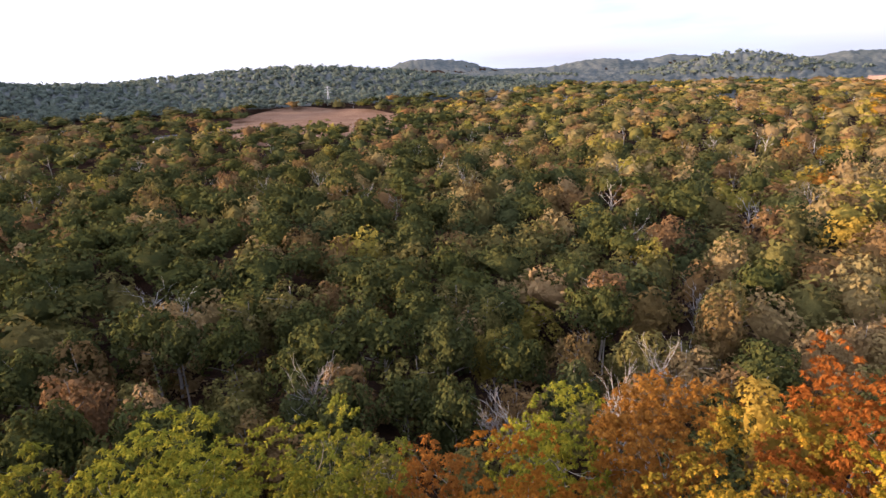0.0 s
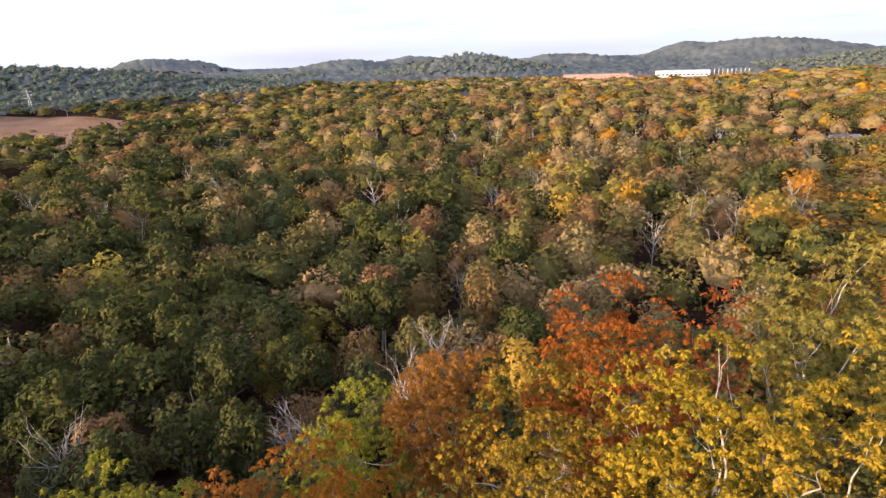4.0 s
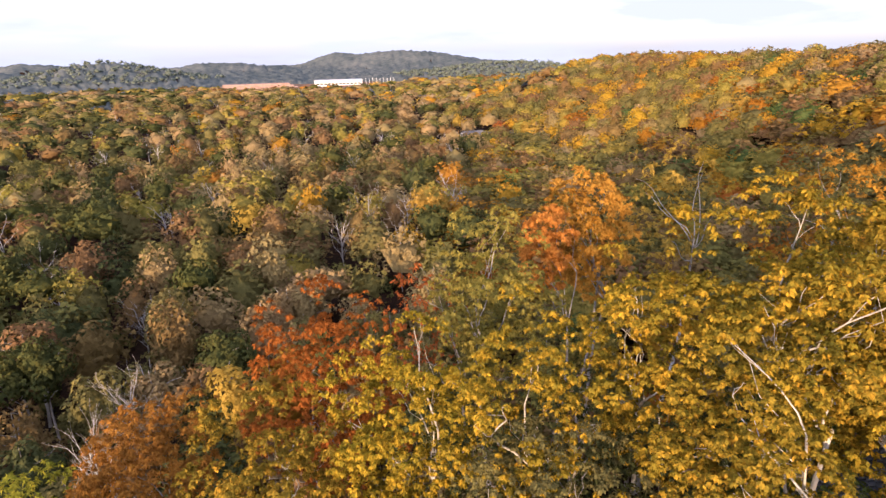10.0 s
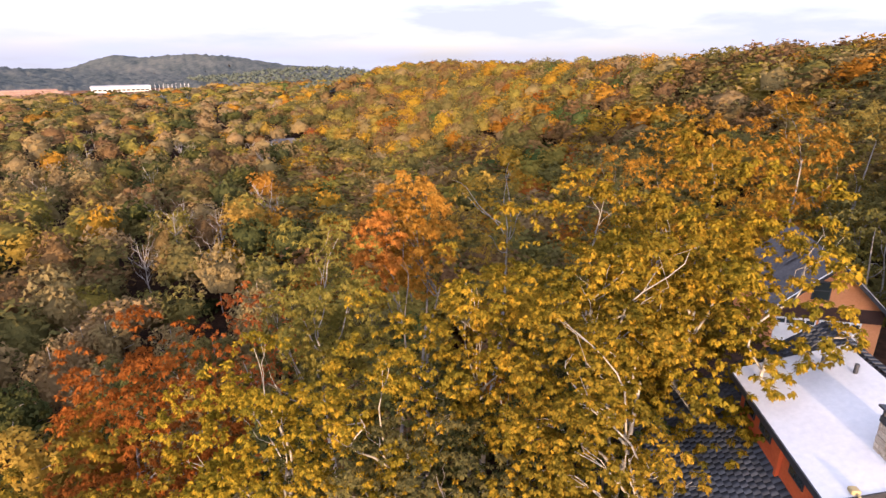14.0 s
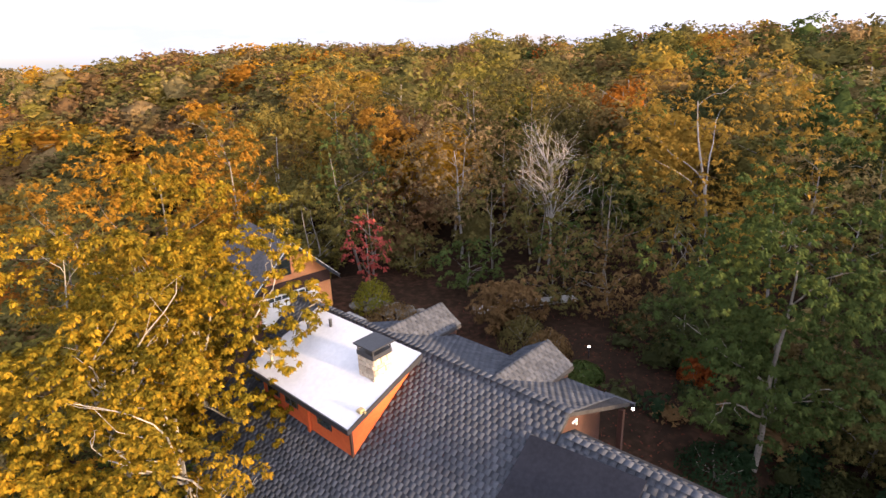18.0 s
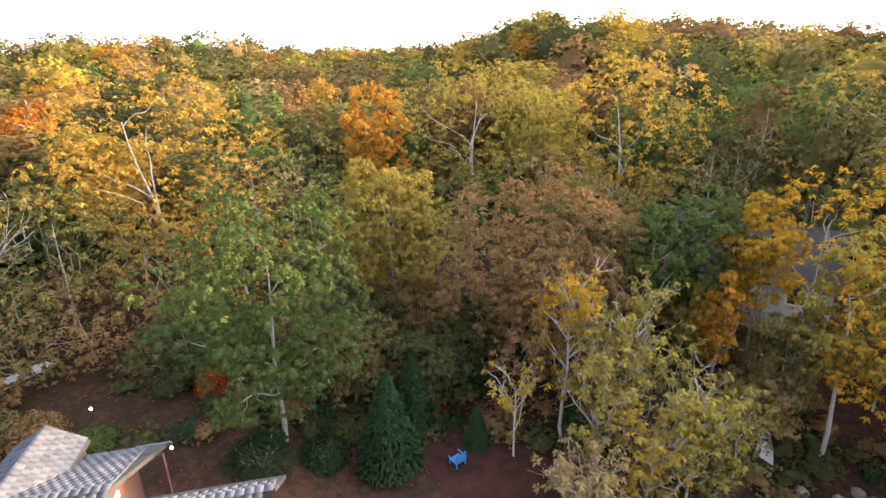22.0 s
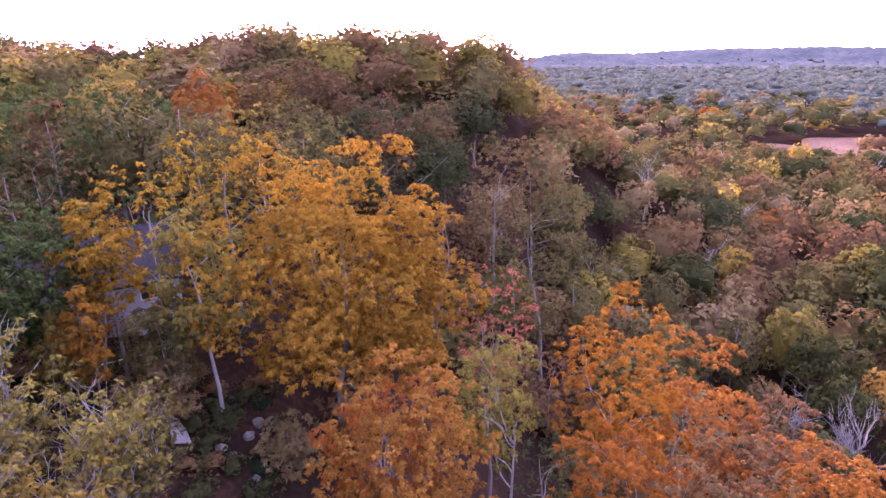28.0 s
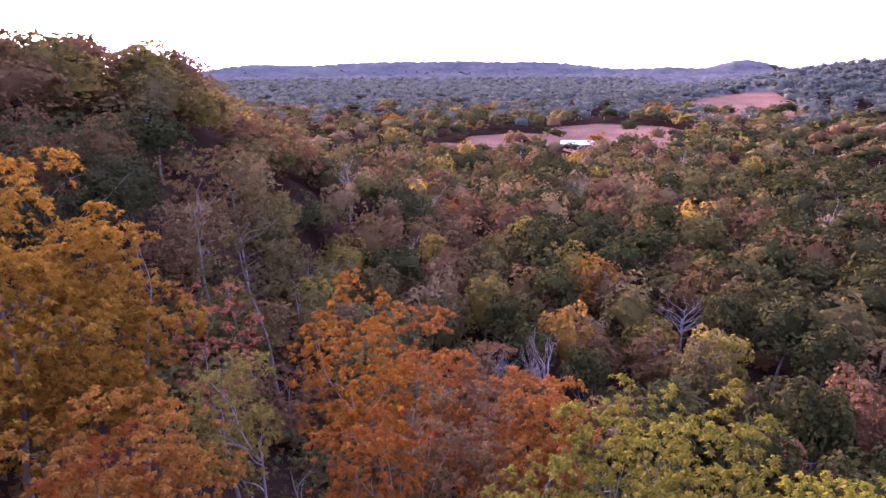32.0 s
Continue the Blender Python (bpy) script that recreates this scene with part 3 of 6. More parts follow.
def simple_crown(rng, style, rad, high, level, tufts, leaf, body=1.0):
    """A lighter crown, centred on the origin: a lumpy mass of overlapping boughs with leaf tufts all over it."""
    pine = style == "pine"
    k = 13 if pine else 22
    c, d, size, cl, out = crown_points(rng, 1.0, 2.0, k, 1, base=0.1 if pine else 0.5)
    size = size * (0.95 if pine else 0.8)
    spread = np.array([rad, rad, high / 2])

    def reach(w):
        dc = w @ c.T
        q = dc * dc - (c * c).sum(1)[None] + (size * size)[None]
        t = np.where(q > 0, dc + np.sqrt(np.maximum(q, 0)), 0.0)
        return np.maximum(t.max(1), 0.3)

    iv, jf = ICO[level]
    cv = iv * (reach(iv) * rng.uniform(0.85, 1.1, len(iv)) * body)[:, None] * spread
    w = unit(rng.normal(size=(tufts * 2, 3)) + np.array([0, 0, 0.25]))
    w = w[w[:, 2] > -0.6][:tufts]
    n = len(w)
    dc = w @ c.T
    q = dc * dc - (c * c).sum(1)[None] + (size * size)[None]
    t = np.where(q > 0, dc + np.sqrt(np.maximum(q, 0)), 0.0)
    bough = t.argmax(1)
    t = np.maximum(t.max(1), 0.3) * (1.0 - rng.exponential(0.07, n).clip(0, 0.4))
    p = w * t[:, None] * spread
    # leaves lie round their own bough, so that every bough is rounded by the light
    face = unit(w * t[:, None] - c[bough] * 0.95)
    nor = unit(face + rng.normal(size=(n, 3)) * (0.32 if leaf < 0.55 else 0.5) + np.array([0, 0, 0.2]))
    ln = rng.uniform(0.6, 1.35, n) * leaf
    v, f = leaf_tris(p, nor, rng.normal(size=(n, 3)) + np.array([0, 0, -0.4]), ln, ln * rng.uniform(0.6, 1.0, n))
    return np.concatenate([v, cv]), np.concatenate([f, jf + len(v)])


def bare_crown(rng, tall, rad, limbs, twigs):
    """A leafless tree: trunk, limbs and twigs in one set of tubes."""
    stem = bent(np.zeros(3), np.array([0, 0, tall * 0.8]), rng, 0.015, 7)
    pieces = [tube(stem, np.linspace(0.0105 * tall, 0.025, 7), 6)]
    for _ in range(limbs):
        t = rng.uniform(0.35, 0.95)
        a = np.array([np.interp(t, np.linspace(0, 1, 7), stem[:, q]) for q in range(3)])
        ph = rng.uniform(0, 6.28)
        reach = rad * (1.1 - 0.5 * t)
        b = a + np.array([math.cos(ph) * reach * rng.uniform(0.5, 1), math.sin(ph) * reach * rng.uniform(0.5, 1), reach * rng.uniform(0.7, 1.5)])
        b[2] = min(b[2], tall)
        line = bent(a, b, rng, 0.05, 5, 0.05)
        pieces.append(tube(line, np.linspace(0.005 * tall, 0.012, 5), 4))
        for _ in range(twigs):
            s = line[rng.integers(1, 5)]
            e = s + unit(unit(b - a) + rng.normal(size=3) * 0.6 + np.array([0, 0, 0.3])) * rad * rng.uniform(0.25, 0.55)
            pieces.append(tube(bent(s, e, rng, 0.06, 3), np.array([0.022, 0.014, 0.008]) * tall / 14, 3))
    return join(pieces)


GROUP = "trees of the hillside and valley edge"
PROTO = {}


def proto(kind, k):
    """The k-th model tree of a kind, 14 m tall with its foot at the origin; made once, then copied."""
    if (kind, k) in PROTO:
        return PROTO[kind, k], False
    rng = np.random.default_rng(100 + k * 17 + sum(map(ord, kind)))
    if kind == "bare":
        ob = tagged(new("bare_tree"), "leafless grey tree with fine upright twigs", "tree", GROUP)
        v, f = bare_crown(rng, 14, 4.0, 22, 9)
        part("trunk", raw("trunk", v, [f], BARK_GREY), ob)
    else:
        pine = kind == "pine"
        name, label = ("pine_tree", "dark green pine with rounded needle clumps") if pine else KIND[kind]
        ob = tagged(new(name), label, "tree", GROUP)
        rad, high = (4.0, 8.5) if pine else (4.2, 11.8)
        v, f = simple_crown(rng, kind, rad, high, 1, 1550, 0.48, 0.78)
        part("crown", raw("crown", v + np.array([0, 0, 14 - high / 2 - 0.4]), [f], LEAF[kind]), ob)
        stem = bent(np.zeros(3), np.array([0, 0, 12.5]), rng, 0.012, 6)
        pieces = [tube(stem, np.linspace(0.2, 0.05, 6), 6)]
        for _ in range(7):
            ph, h = rng.uniform(0, 6.28), rng.uniform(5, 11)
            pieces.append(tube(bent(np.array([0, 0, h]), np.array([math.cos(ph) * 3, math.sin(ph) * 3, h + rng.uniform(0.8, 2.2)]), rng, 0.05, 4), np.linspace(0.08, 0.02, 4), 4))
        sv, sf = join(pieces)
        part("trunk", smooth(raw("trunk", sv, [sf], BARK_GREY if kind == "tan" else BARK)), ob)
    PROTO[kind, k] = ob
    return ob, True


def zone_mix(az, r, rng):
    """Which kinds of tree grow where."""
    a = az % 360 - 360
    if a > -60:  # north-east valley
        w = {"olive": 5.2, "goldgreen": 0.9, "tan": 1.6, "brown": 2.8, "pine": 3.6, "bare": 1.6, "darkgreen": 2.2, "rust": 0.1}
        if r > 190:
            w.update({"goldgreen": 1.8, "tan": 2.6, "gold": 0.3, "pine": 2.4})
        if a < -32:
            w.update({"tan": 4.6, "brown": 3.4, "rust": 0.35, "olive": 4.0, "goldgreen": 2.0, "darkgreen": 0.8, "pine": 1.2, "gold": 0.8, "honey": 0.5})
    elif a > -135:  # the eastern hill
        w = {"olive": 5.0, "goldgreen": 3, "gold": 0.5, "honey": 1.8, "amber": 0.5, "brown": 4.0, "green": 0.3, "tan": 1.4}
    elif a > -236:  # south
        w = {"olive": 5, "goldgreen": 2.2, "gold": 1.2, "brown": 2.6, "green": 1.6, "darkgreen": 1.2, "tan": 1, "rust": 0.25, "amber": 0.4}
    elif a > -268:  # the western shoulder
        w = {"brown": 5, "olive": 4.2, "darkgreen": 1.0, "goldgreen": 1.6, "tan": 1.2}
    elif a > -312:  # west valley
        w = {"brown": 5, "olive": 3.2, "goldgreen": 1.0, "tan": 3.4, "darkgreen": 0.8, "rust": 0.12, "gold": 0.4, "bare": 1.0, "pine": 0.8}
        if r > 180:
            w.update({"olive": 6.0, "brown": 3.0, "tan": 1.6, "darkgreen": 2.2, "pine": 1.6, "gold": 0.15})
        if a < -288 and r < 260:
            w.update({"pine": 4.0, "darkgreen": 2.0, "tan": 1.4})
    else:  # pines to the north-west
        w = {"pine": 7, "olive": 2.6, "brown": 2.6, "goldgreen": 0.5, "darkgreen": 1.6, "bare": 0.7, "tan": 0.6}
    k = list(w)
    p = np.array([w[q] for q in k], dtype=float)
    return k[rng.choice(len(k), p=p / p.sum())]


CLEAR = [(-346.8, 660, 106, 198), (-297.5, 440, 52, 95), (-294, 325, 17, 62), (-289, 400, 40, 42), (-282, 345, 26, 36), (-307.3, 780, 58, 165), (-43.9, 1240, 200, 190), (-333.6, 550, 28, 62), (-61.3, 330, 18, 33), (-66, 288, 12, 28), (-217.5, 41, 5.5, 7)]


def is_clear(x, y):
    """Fields, yards and roads where nothing grows."""
    for az, r, across, deep in CLEAR:
        cx, cy = polar(az, r)
        ux, uy = cx / r, cy / r
        d, s = (x - cx) * ux + (y - cy) * uy, -(x - cx) * uy + (y - cy) * ux
        if (d / deep) ** 2 + (s / across) ** 2 < 1:
            return True
    return False


LARGE = []


def plant(*args, **kw):
    LARGE.append((*polar(args[1], args[2]), args[4]))
    grow(*args, **kw)


# large trees, one by one
plant("lime", -327.4, 21.9, 7.2, 3.6)
plant("lime", -313.2, 21.5, 8.4, 2.2)
plant("lime", -337.9, 22.0, 4.7, 3.0)
plant("lime", -345.6, 24.1, 4.0, 2.9)
plant("olive", -349.7, 26.1, 0.0, 3.2)
plant("rust", -356.8, 24.2, 1.0, 2.2)
plant("lime", -11.1, 29.2, 1.3, 3.2)
plant("amber", -7.8, 20.2, 4.5, 3.2)
plant("rust", -22.8, 30.2, 3.6, 4.0)
plant("amber", -42.7, 26.1, 9.2, 3.8)
plant("hickory", -35.1, 19.2, 7.7, 3.7)
plant("crimson", -54.1, 34.2, 7.1, 2.7)
plant("goldgreen", -61.8, 30.3, 11.4, 3.5)
plant("orange", -72.0, 44.3, 11.5, 3.2)
plant("orange", -67.6, 38.5, 9.4, 1.9)
plant("amber", -70.0, 42.0, 10.6, 2.0)
plant("gold", -79.7, 51.8, 13.1, 3.9)
plant("hickory", -88.5, 16.5, 16.5, 3.8, sparse=1.2)
plant("hickory", -99.7, 21.1, 17.2, 3.1, sparse=1.3)
plant("hickory", -66.3, 16.4, 12.2, 2.8)
plant("hickory", -78.5, 19.9, 13.0, 2.7)
plant("hickory", -51.5, 19.1, 10.3, 3.4)
plant("honey", -100.5, 49.1, 17.4, 5.6, sparse=1.5)
plant("olive", -92.7, 59.5, 12.7, 4.5)
plant("honey", -107.5, 56.7, 17.4, 4.3, sparse=1.5)
plant("green", -120.5, 50.6, 15.6, 3.1)
plant("orange", -124.6, 58.6, 15.5, 3.2)
plant("goldgreen", -133.5, 64.5, 20.4, 6.1)
plant("olive", -139.5, 56.5, 20.4, 5.7)
plant("tan", -131.9, 44.5, 15.9, 2.7)
plant("olive", -92.0, 39.5, 14.1, 3.2)
plant("orange", -178.5, 52.0, 18.0, 3.0, sparse=1.3)
plant("olive", -140.4, 60.5, 20.0, 5.5)
plant("olive", -133.4, 70.5, 20.9, 4.6)
plant("tan", -131.1, 50.5, 15.9, 4.9)
plant("olive", -135.4, 41.5, 11.9, 3.4)
plant("green", -132.7, 38.6, 6.5, 2.7)
plant("olive", -113.8, 60.8, 8.7, 5.6)
plant("brown", -125.1, 48.6, 9.5, 4.3)
plant("gold", -119.9, 73.6, 19.7, 7.0)
plant("goldgreen", -112.1, 68.7, 17.3, 6.9)
plant("honey", -249.6, 33.0, 12.9, 4.0)
plant("darkgreen", -245.8, 63.8, 15.4, 7.5)
plant("brown", -236.4, 79.5, 19.9, 7.1)
plant("pinkred", -258.4, 34.4, 7.4, 2.7)
plant("rust", -249.8, 20.2, 8.4, 3.4)
plant("amber", -274.0, 27.0, 9.2, 3.0)
plant("rust", -281.9, 29.2, 6.4, 3.0)
plant("rust", -293.4, 26.4, 4.0, 3.4)
plant("olive", -261.0, 56.6, 5.1, 4.3)
plant("goldgreen", -260.4, 25.6, 6.7, 2.2)
plant("brown", -251.8, 62.3, 2.2, 5.4)
plant("brown", -288.2, 29.3, 4.2, 3.1)
plant("rust", -295.3, 28.5, 3.4, 2.3)
plant("lime", -304.0, 23.5, 6.5, 2.7)
plant("lime", -326.4, 19.9, 7.6, 2.5)
plant("lime", -296.7, 19.5, 4.7, 2.3)
plant("brown", -285.3, 23.3, 4.6, 3.3)
plant("amber", -275.6, 21.2, 6.1, 2.7)
plant("rust", -252.1, 18.2, 9.6, 3.1)
plant("hickory", -92.5, 12.5, 13.6, 2.3)
plant("hickory", -95.0, 17.2, 16.2, 2.3, sparse=1.2)
plant("honey", -94.6, 45.0, 14.8, 4.4, sparse=1.4)
plant("brown", -257.6, 58.0, 13.2, 3.3, sparse=1.3)
plant("olive", -263.4, 57.0, 9.8, 3.2, sparse=1.3)
plant("brown", -260.6, 66.0, 12.4, 3.2, sparse=1.2)
plant("olive", -75.1, 13.1, 10.0, 2.3)
plant("hickory", -105.4, 17.8, 16.6, 3.1, sparse=1.25)
plant("olive", -65.3, 15.6, 8.5, 2.3)
plant("brown", -137.2, 31.6, 6.1, 2.3)
plant("pinkred", -121.2, 40.0, 8.6, 1.7, sparse=0.7)
plant("olive", -142.5, 34.5, 5.9, 2.9)
plant("olive", -126.6, 42.7, 3.5, 2.5)
plant("olive", -173.1, 38.2, 11.8, 3.4)
plant("gold", -157.7, 44.4, 20.5, 7.6)
plant("green", -166.0, 21.8, 16.5, 4.1, sparse=1.5)
plant("goldgreen", -180.7, 33.2, 15.0, 4.2)
plant("goldgreen", -189.1, 54.4, 20.3, 8.5)
plant("brown", -197.7, 26.4, 14.8, 4.5)
plant("gold", -204.8, 50.6, 20.6, 6.5)
plant("green", -215.9, 57.8, 18.9, 5.6)
plant("goldgreen", -221.5, 60.0, 19.8, 4.6)
plant("honey", -230.9, 40.3, 17.2, 4.3, sparse=1.6)
plant("honey", -240.8, 32.6, 17.3, 6.6)
plant("olive", -209.6, 38.7, 12.9, 3.6)
plant("olive", -147.6, 40.4, 12.8, 5.5)
plant("brown", -148.6, 34.4, 8.3, 4.3)
plant("amber", -247.4, 20.1, 8.1, 2.9, sparse=0.8)
plant("darkgreen", -72.0, 18.2, 9.3, 2.6)
plant("darkgreen", -83.6, 18.4, 9.6, 2.6)
plant("green", -95.0, 18.6, 9.7, 2.4)
plant("darkgreen", -60.9, 18.5, 7.1, 2.6)
plant("olive", -175.0, 25.2, 7.9, 2.4)
plant("darkgreen", -184.8, 24.3, 7.0, 2.2)
plant("honey", -224.4, 34.0, 15.4, 3.3, sparse=1.2)
plant("honey", -216.6, 30.5, 9.4, 1.3, sparse=0.8)
plant("green", -210.3, 31.0, 13.4, 2.1, sparse=1.2)
plant("olive", -206.3, 31.5, 11.8, 2.0)
plant("green", -214.2, 33.0, 13.8, 2.5, sparse=1.4)
plant("olive", -217.3, 34.2, 12.8, 1.9, sparse=1.3)
plant("honey", -219.0, 33.0, 13.8, 2.0, sparse=1.2)
plant("goldgreen", -214.6, 31.5, 8.0, 1.6, sparse=0.9)
plant("goldgreen", -220.5, 29.0, 2.6, 1.7, sparse=0.7)
plant("goldgreen", -227.6, 31.0, 13.2, 2.6)
plant("olive", -223.6, 31.0, 8.4, 1.8)


# undergrowth and young trees along the wood's edge south of the house
rng_u = np.random.default_rng(5)
for az in np.arange(-238, -134, 5.5):
    for r in (29 if az < -150 else 40, 36 if az < -150 else 45):
        a2, r2 = az + rng_u.uniform(-2.5, 2.5), r + rng_u.uniform(-2.5, 2.5)
        x, y = polar(a2, r2)
        if is_clear(x, y) or any((x - p) ** 2 + (y - q) ** 2 < (q2 * 0.5) ** 2 for p, q, q2 in LARGE):
            continue
        kind = ("olive", "brown", "darkgreen", "tan", "green", "brown")[rng_u.integers(0, 6)]
        plant(kind, a2, r2, gz(x, y) + (rng_u.uniform(3, 5) if r < 30 else rng_u.uniform(5, 9)), rng_u.uniform(1.7, 2.6), sparse=0.8)

for az, r, top, rad, kind in ((-228.1, 47.2, 17.5, 4.4, "olive"), (-233.7, 45.4, 17.6, 4.6, "goldgreen"), (-237.5, 49.5, 18.1, 4.8, "olive")):
    plant(kind, az, r, top, rad)

# ---- the wood: separate trees near by, then the joined far woods ----
rng_w = np.random.default_rng(21)
spots, inner = [], []
for ring_r, step in [(r0, 7.2) for r0 in np.arange(34, 66, 6.8)] + [(r0, 8.7 + max(0, r0 - 110) * 0.012) for r0 in np.arange(66, 260, 8.5)]:
    n = int(2 * math.pi * ring_r / step)
    for k in range(n):
        az = -360 * (k + rng_w.uniform(-0.45, 0.45)) / n
        r = ring_r + rng_w.uniform(-3.4, 3.4)
        a = az % 360 - 360
        x, y = polar(az, r)
        if is_clear(x, y) or any((x - p) ** 2 + (y - q) ** 2 < (s * 0.72) ** 2 for p, q, s in LARGE):
            continue
        if r < 53 and -276 < a < -104 and r >= (32 if a < -150 else 43):
            inner.append((a, r, x, y))
            continue
        if r < (32 if a < -236 or a > -60 else 33 if a < -150 else 44):
            continue
        if r > 262 and -236 < a < -112:
            continue
        spots.append((r, a, x, y))
        if -128 < a < -62 and r > 95:
            x2, y2 = polar(az + 0.5 * 360 / n, r + 4.2)
            spots.append((r + 4.2, a + 0.5 * 360 / n, x2, y2))
spots.sort()
for a, r, x, y in inner:
    kind = zone_mix(a, r, rng_w)
    kind = "olive" if kind in ("pine", "bare") else kind
    plant(kind, a, r, gz(x, y) + rng_w.uniform(8, 13), rng_w.uniform(2.8, 3.8), sparse=0.9)
far_spots, inner = [], []
made = 0
for r, a, x, y in spots:
    kind = zone_mix(a, r, rng_w)
    tall = (rng_w.uniform(12, 19.5) if -270 > a or a > -60 else rng_w.uniform(9.5, 15)) if kind != "pine" else rng_w.uniform(15, 20)
    wide = rng_w.uniform(0.85, 1.3) * (1.0 if r < 90 else 1.55 if -130 < a < -60 else 1.38 if -236 < a < -60 else 1.24)
    if made < 330 and r < 105:
        ob, fresh = proto(kind, int(rng_w.integers(0, 2)))
        m = Matrix.Translation((x, y, gz(x, y) - 0.2)) @ Matrix.Rotation(rng_w.uniform(0, 6.28), 4, "Z") @ Matrix.Diagonal((wide, wide, tall / 14, 1))
        if fresh:
            ob.matrix_basis = m
        else:
            copy_thing(ob, Matrix(m) @ Matrix.Diagonal((1 / ob.scale[0], 1 / ob.scale[1], 1 / ob.scale[2], 1)))
        made += 1
    else:
        far_spots.append((kind, x, y, tall, wide, r))

for ring_r, step in [(r0, 0.037 * r0) for r0 in np.geomspace(265, 900, 33)] + [(r0, 0.026 * r0) for r0 in np.geomspace(920, 2100, 28)]:
    n = int(2 * math.pi * ring_r / step)
    for k in range(n):
        az = -360 * (k + rng_w.uniform(-0.4, 0.4)) / n
        a = az % 360 - 360
        if -240 < a < -112:
            continue
        r = ring_r * rng_w.uniform(0.985, 1.015)
        x, y = polar(az, r)
        if -112 < a < -62 and r < 620:
            far_spots.append((zone_mix(a, r, rng_w), *polar(az + 180 / n, r * 1.018), rng_w.uniform(9, 14), rng_w.uniform(1.2, 1.7), r))
        if r > 850 and gz(x, y) > VALLEY - 5 and (a > -75 or a < -312):
            continue
        if r > 1250 and (a > -75 or a < -300):
            continue
        if not is_clear(x, y) or (a < -290 and a > -320 and r < 620 and rng_w.random() < 0.16):
            # far western crowns take the leaf tones with haze painted in
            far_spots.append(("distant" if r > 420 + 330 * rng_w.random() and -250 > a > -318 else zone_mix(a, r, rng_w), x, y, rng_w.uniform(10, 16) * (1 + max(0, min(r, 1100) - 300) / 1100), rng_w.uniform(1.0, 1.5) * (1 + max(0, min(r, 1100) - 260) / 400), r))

# a few red maples by the hillside houses
for az, r in ((-62.7, 352), (-57.5, 372), (-69.5, 310)):
    far_spots.append(("crimson", *polar(az, r), 11.0, 1.1, r))

# the wooded hills round the plain
for ring_r in np.geomspace(840, 2100, 60):
    n = int(2 * math.pi / 0.0145)
    for k in range(n):
        az, r = -360 * (k + rng_w.uniform(-0.45, 0.45)) / n, ring_r * rng_w.uniform(0.985, 1.015)
        a = az % 360 - 360
        if -75 > a > -312:
            continue
        x, y = polar(az, r)
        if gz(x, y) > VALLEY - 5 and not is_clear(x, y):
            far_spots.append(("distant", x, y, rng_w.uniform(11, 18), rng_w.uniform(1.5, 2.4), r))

WOOD_LABEL = {"distant": "crowns of the wooded hillsides, leaf colour tinted with blue-green haze", "pine": "dark green pine crowns of the valley woods", "bare": "leafless grey crowns in the valley woods"}
by = {}
for s in far_spots:
    level = 0 if s[5] < (190 if s[2] < -0.35 * s[5] else 150) else 1 if s[5] < (600 if s[1] > 0.85 * s[5] else 300) else 2 if s[5] < 900 else 3
    by.setdefault(s[0], []).append((level, s))
for kind in sorted(by):
    rng = np.random.default_rng(500 + sum(map(ord, kind)))
    forms = {}
    for level in (0, 1, 2, 3):
        forms[level] = []
        for _ in range(3):
            if kind == "bare":
                v, f = bare_crown(rng, 14, 4.2, (14, 9, 5, 3)[level], (5, 3, 2, 1)[level])
            else:
                pine = kind == "pine"
                rad, high = (4.4, 8.0) if pine else (4.7, 11.5)
                tufts, leaf = ((450, 0.70), (220, 0.90), (50, 1.5), (12, 2.5))[level]
                v, f = simple_crown(rng, kind, rad, high, 1, tufts, leaf, (0.8, 0.82, 0.85, 0.9)[level])
                v = v + np.array([0, 0, 14 - high / 2 - 0.4])
            forms[level].append((v, f))
    vs, fs, ts, o = [], [], [], 0
    for level, (_, x, y, tall, wide, r) in by[kind]:
        v, f = forms[level][rng.integers(0, 3)]
        ph = rng.uniform(0, 6.28)
        co, si = math.cos(ph) * wide, math.sin(ph) * wide
        w = np.stack([v[:, 0] * co - v[:, 1] * si + x, v[:, 0] * si + v[:, 1] * co + y, v[:, 2] * tall / 14 + gz(x, y) - max(0.0, tall - 18)], -1)
        vs.append(w)
        fs.append(f + o)
        ts.append(np.full(len(w), rng.random()))
        o += len(w)
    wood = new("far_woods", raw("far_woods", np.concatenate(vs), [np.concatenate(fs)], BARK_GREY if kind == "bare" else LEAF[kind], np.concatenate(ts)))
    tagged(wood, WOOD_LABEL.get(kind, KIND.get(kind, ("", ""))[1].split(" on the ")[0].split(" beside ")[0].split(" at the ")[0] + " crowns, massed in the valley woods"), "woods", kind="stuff")


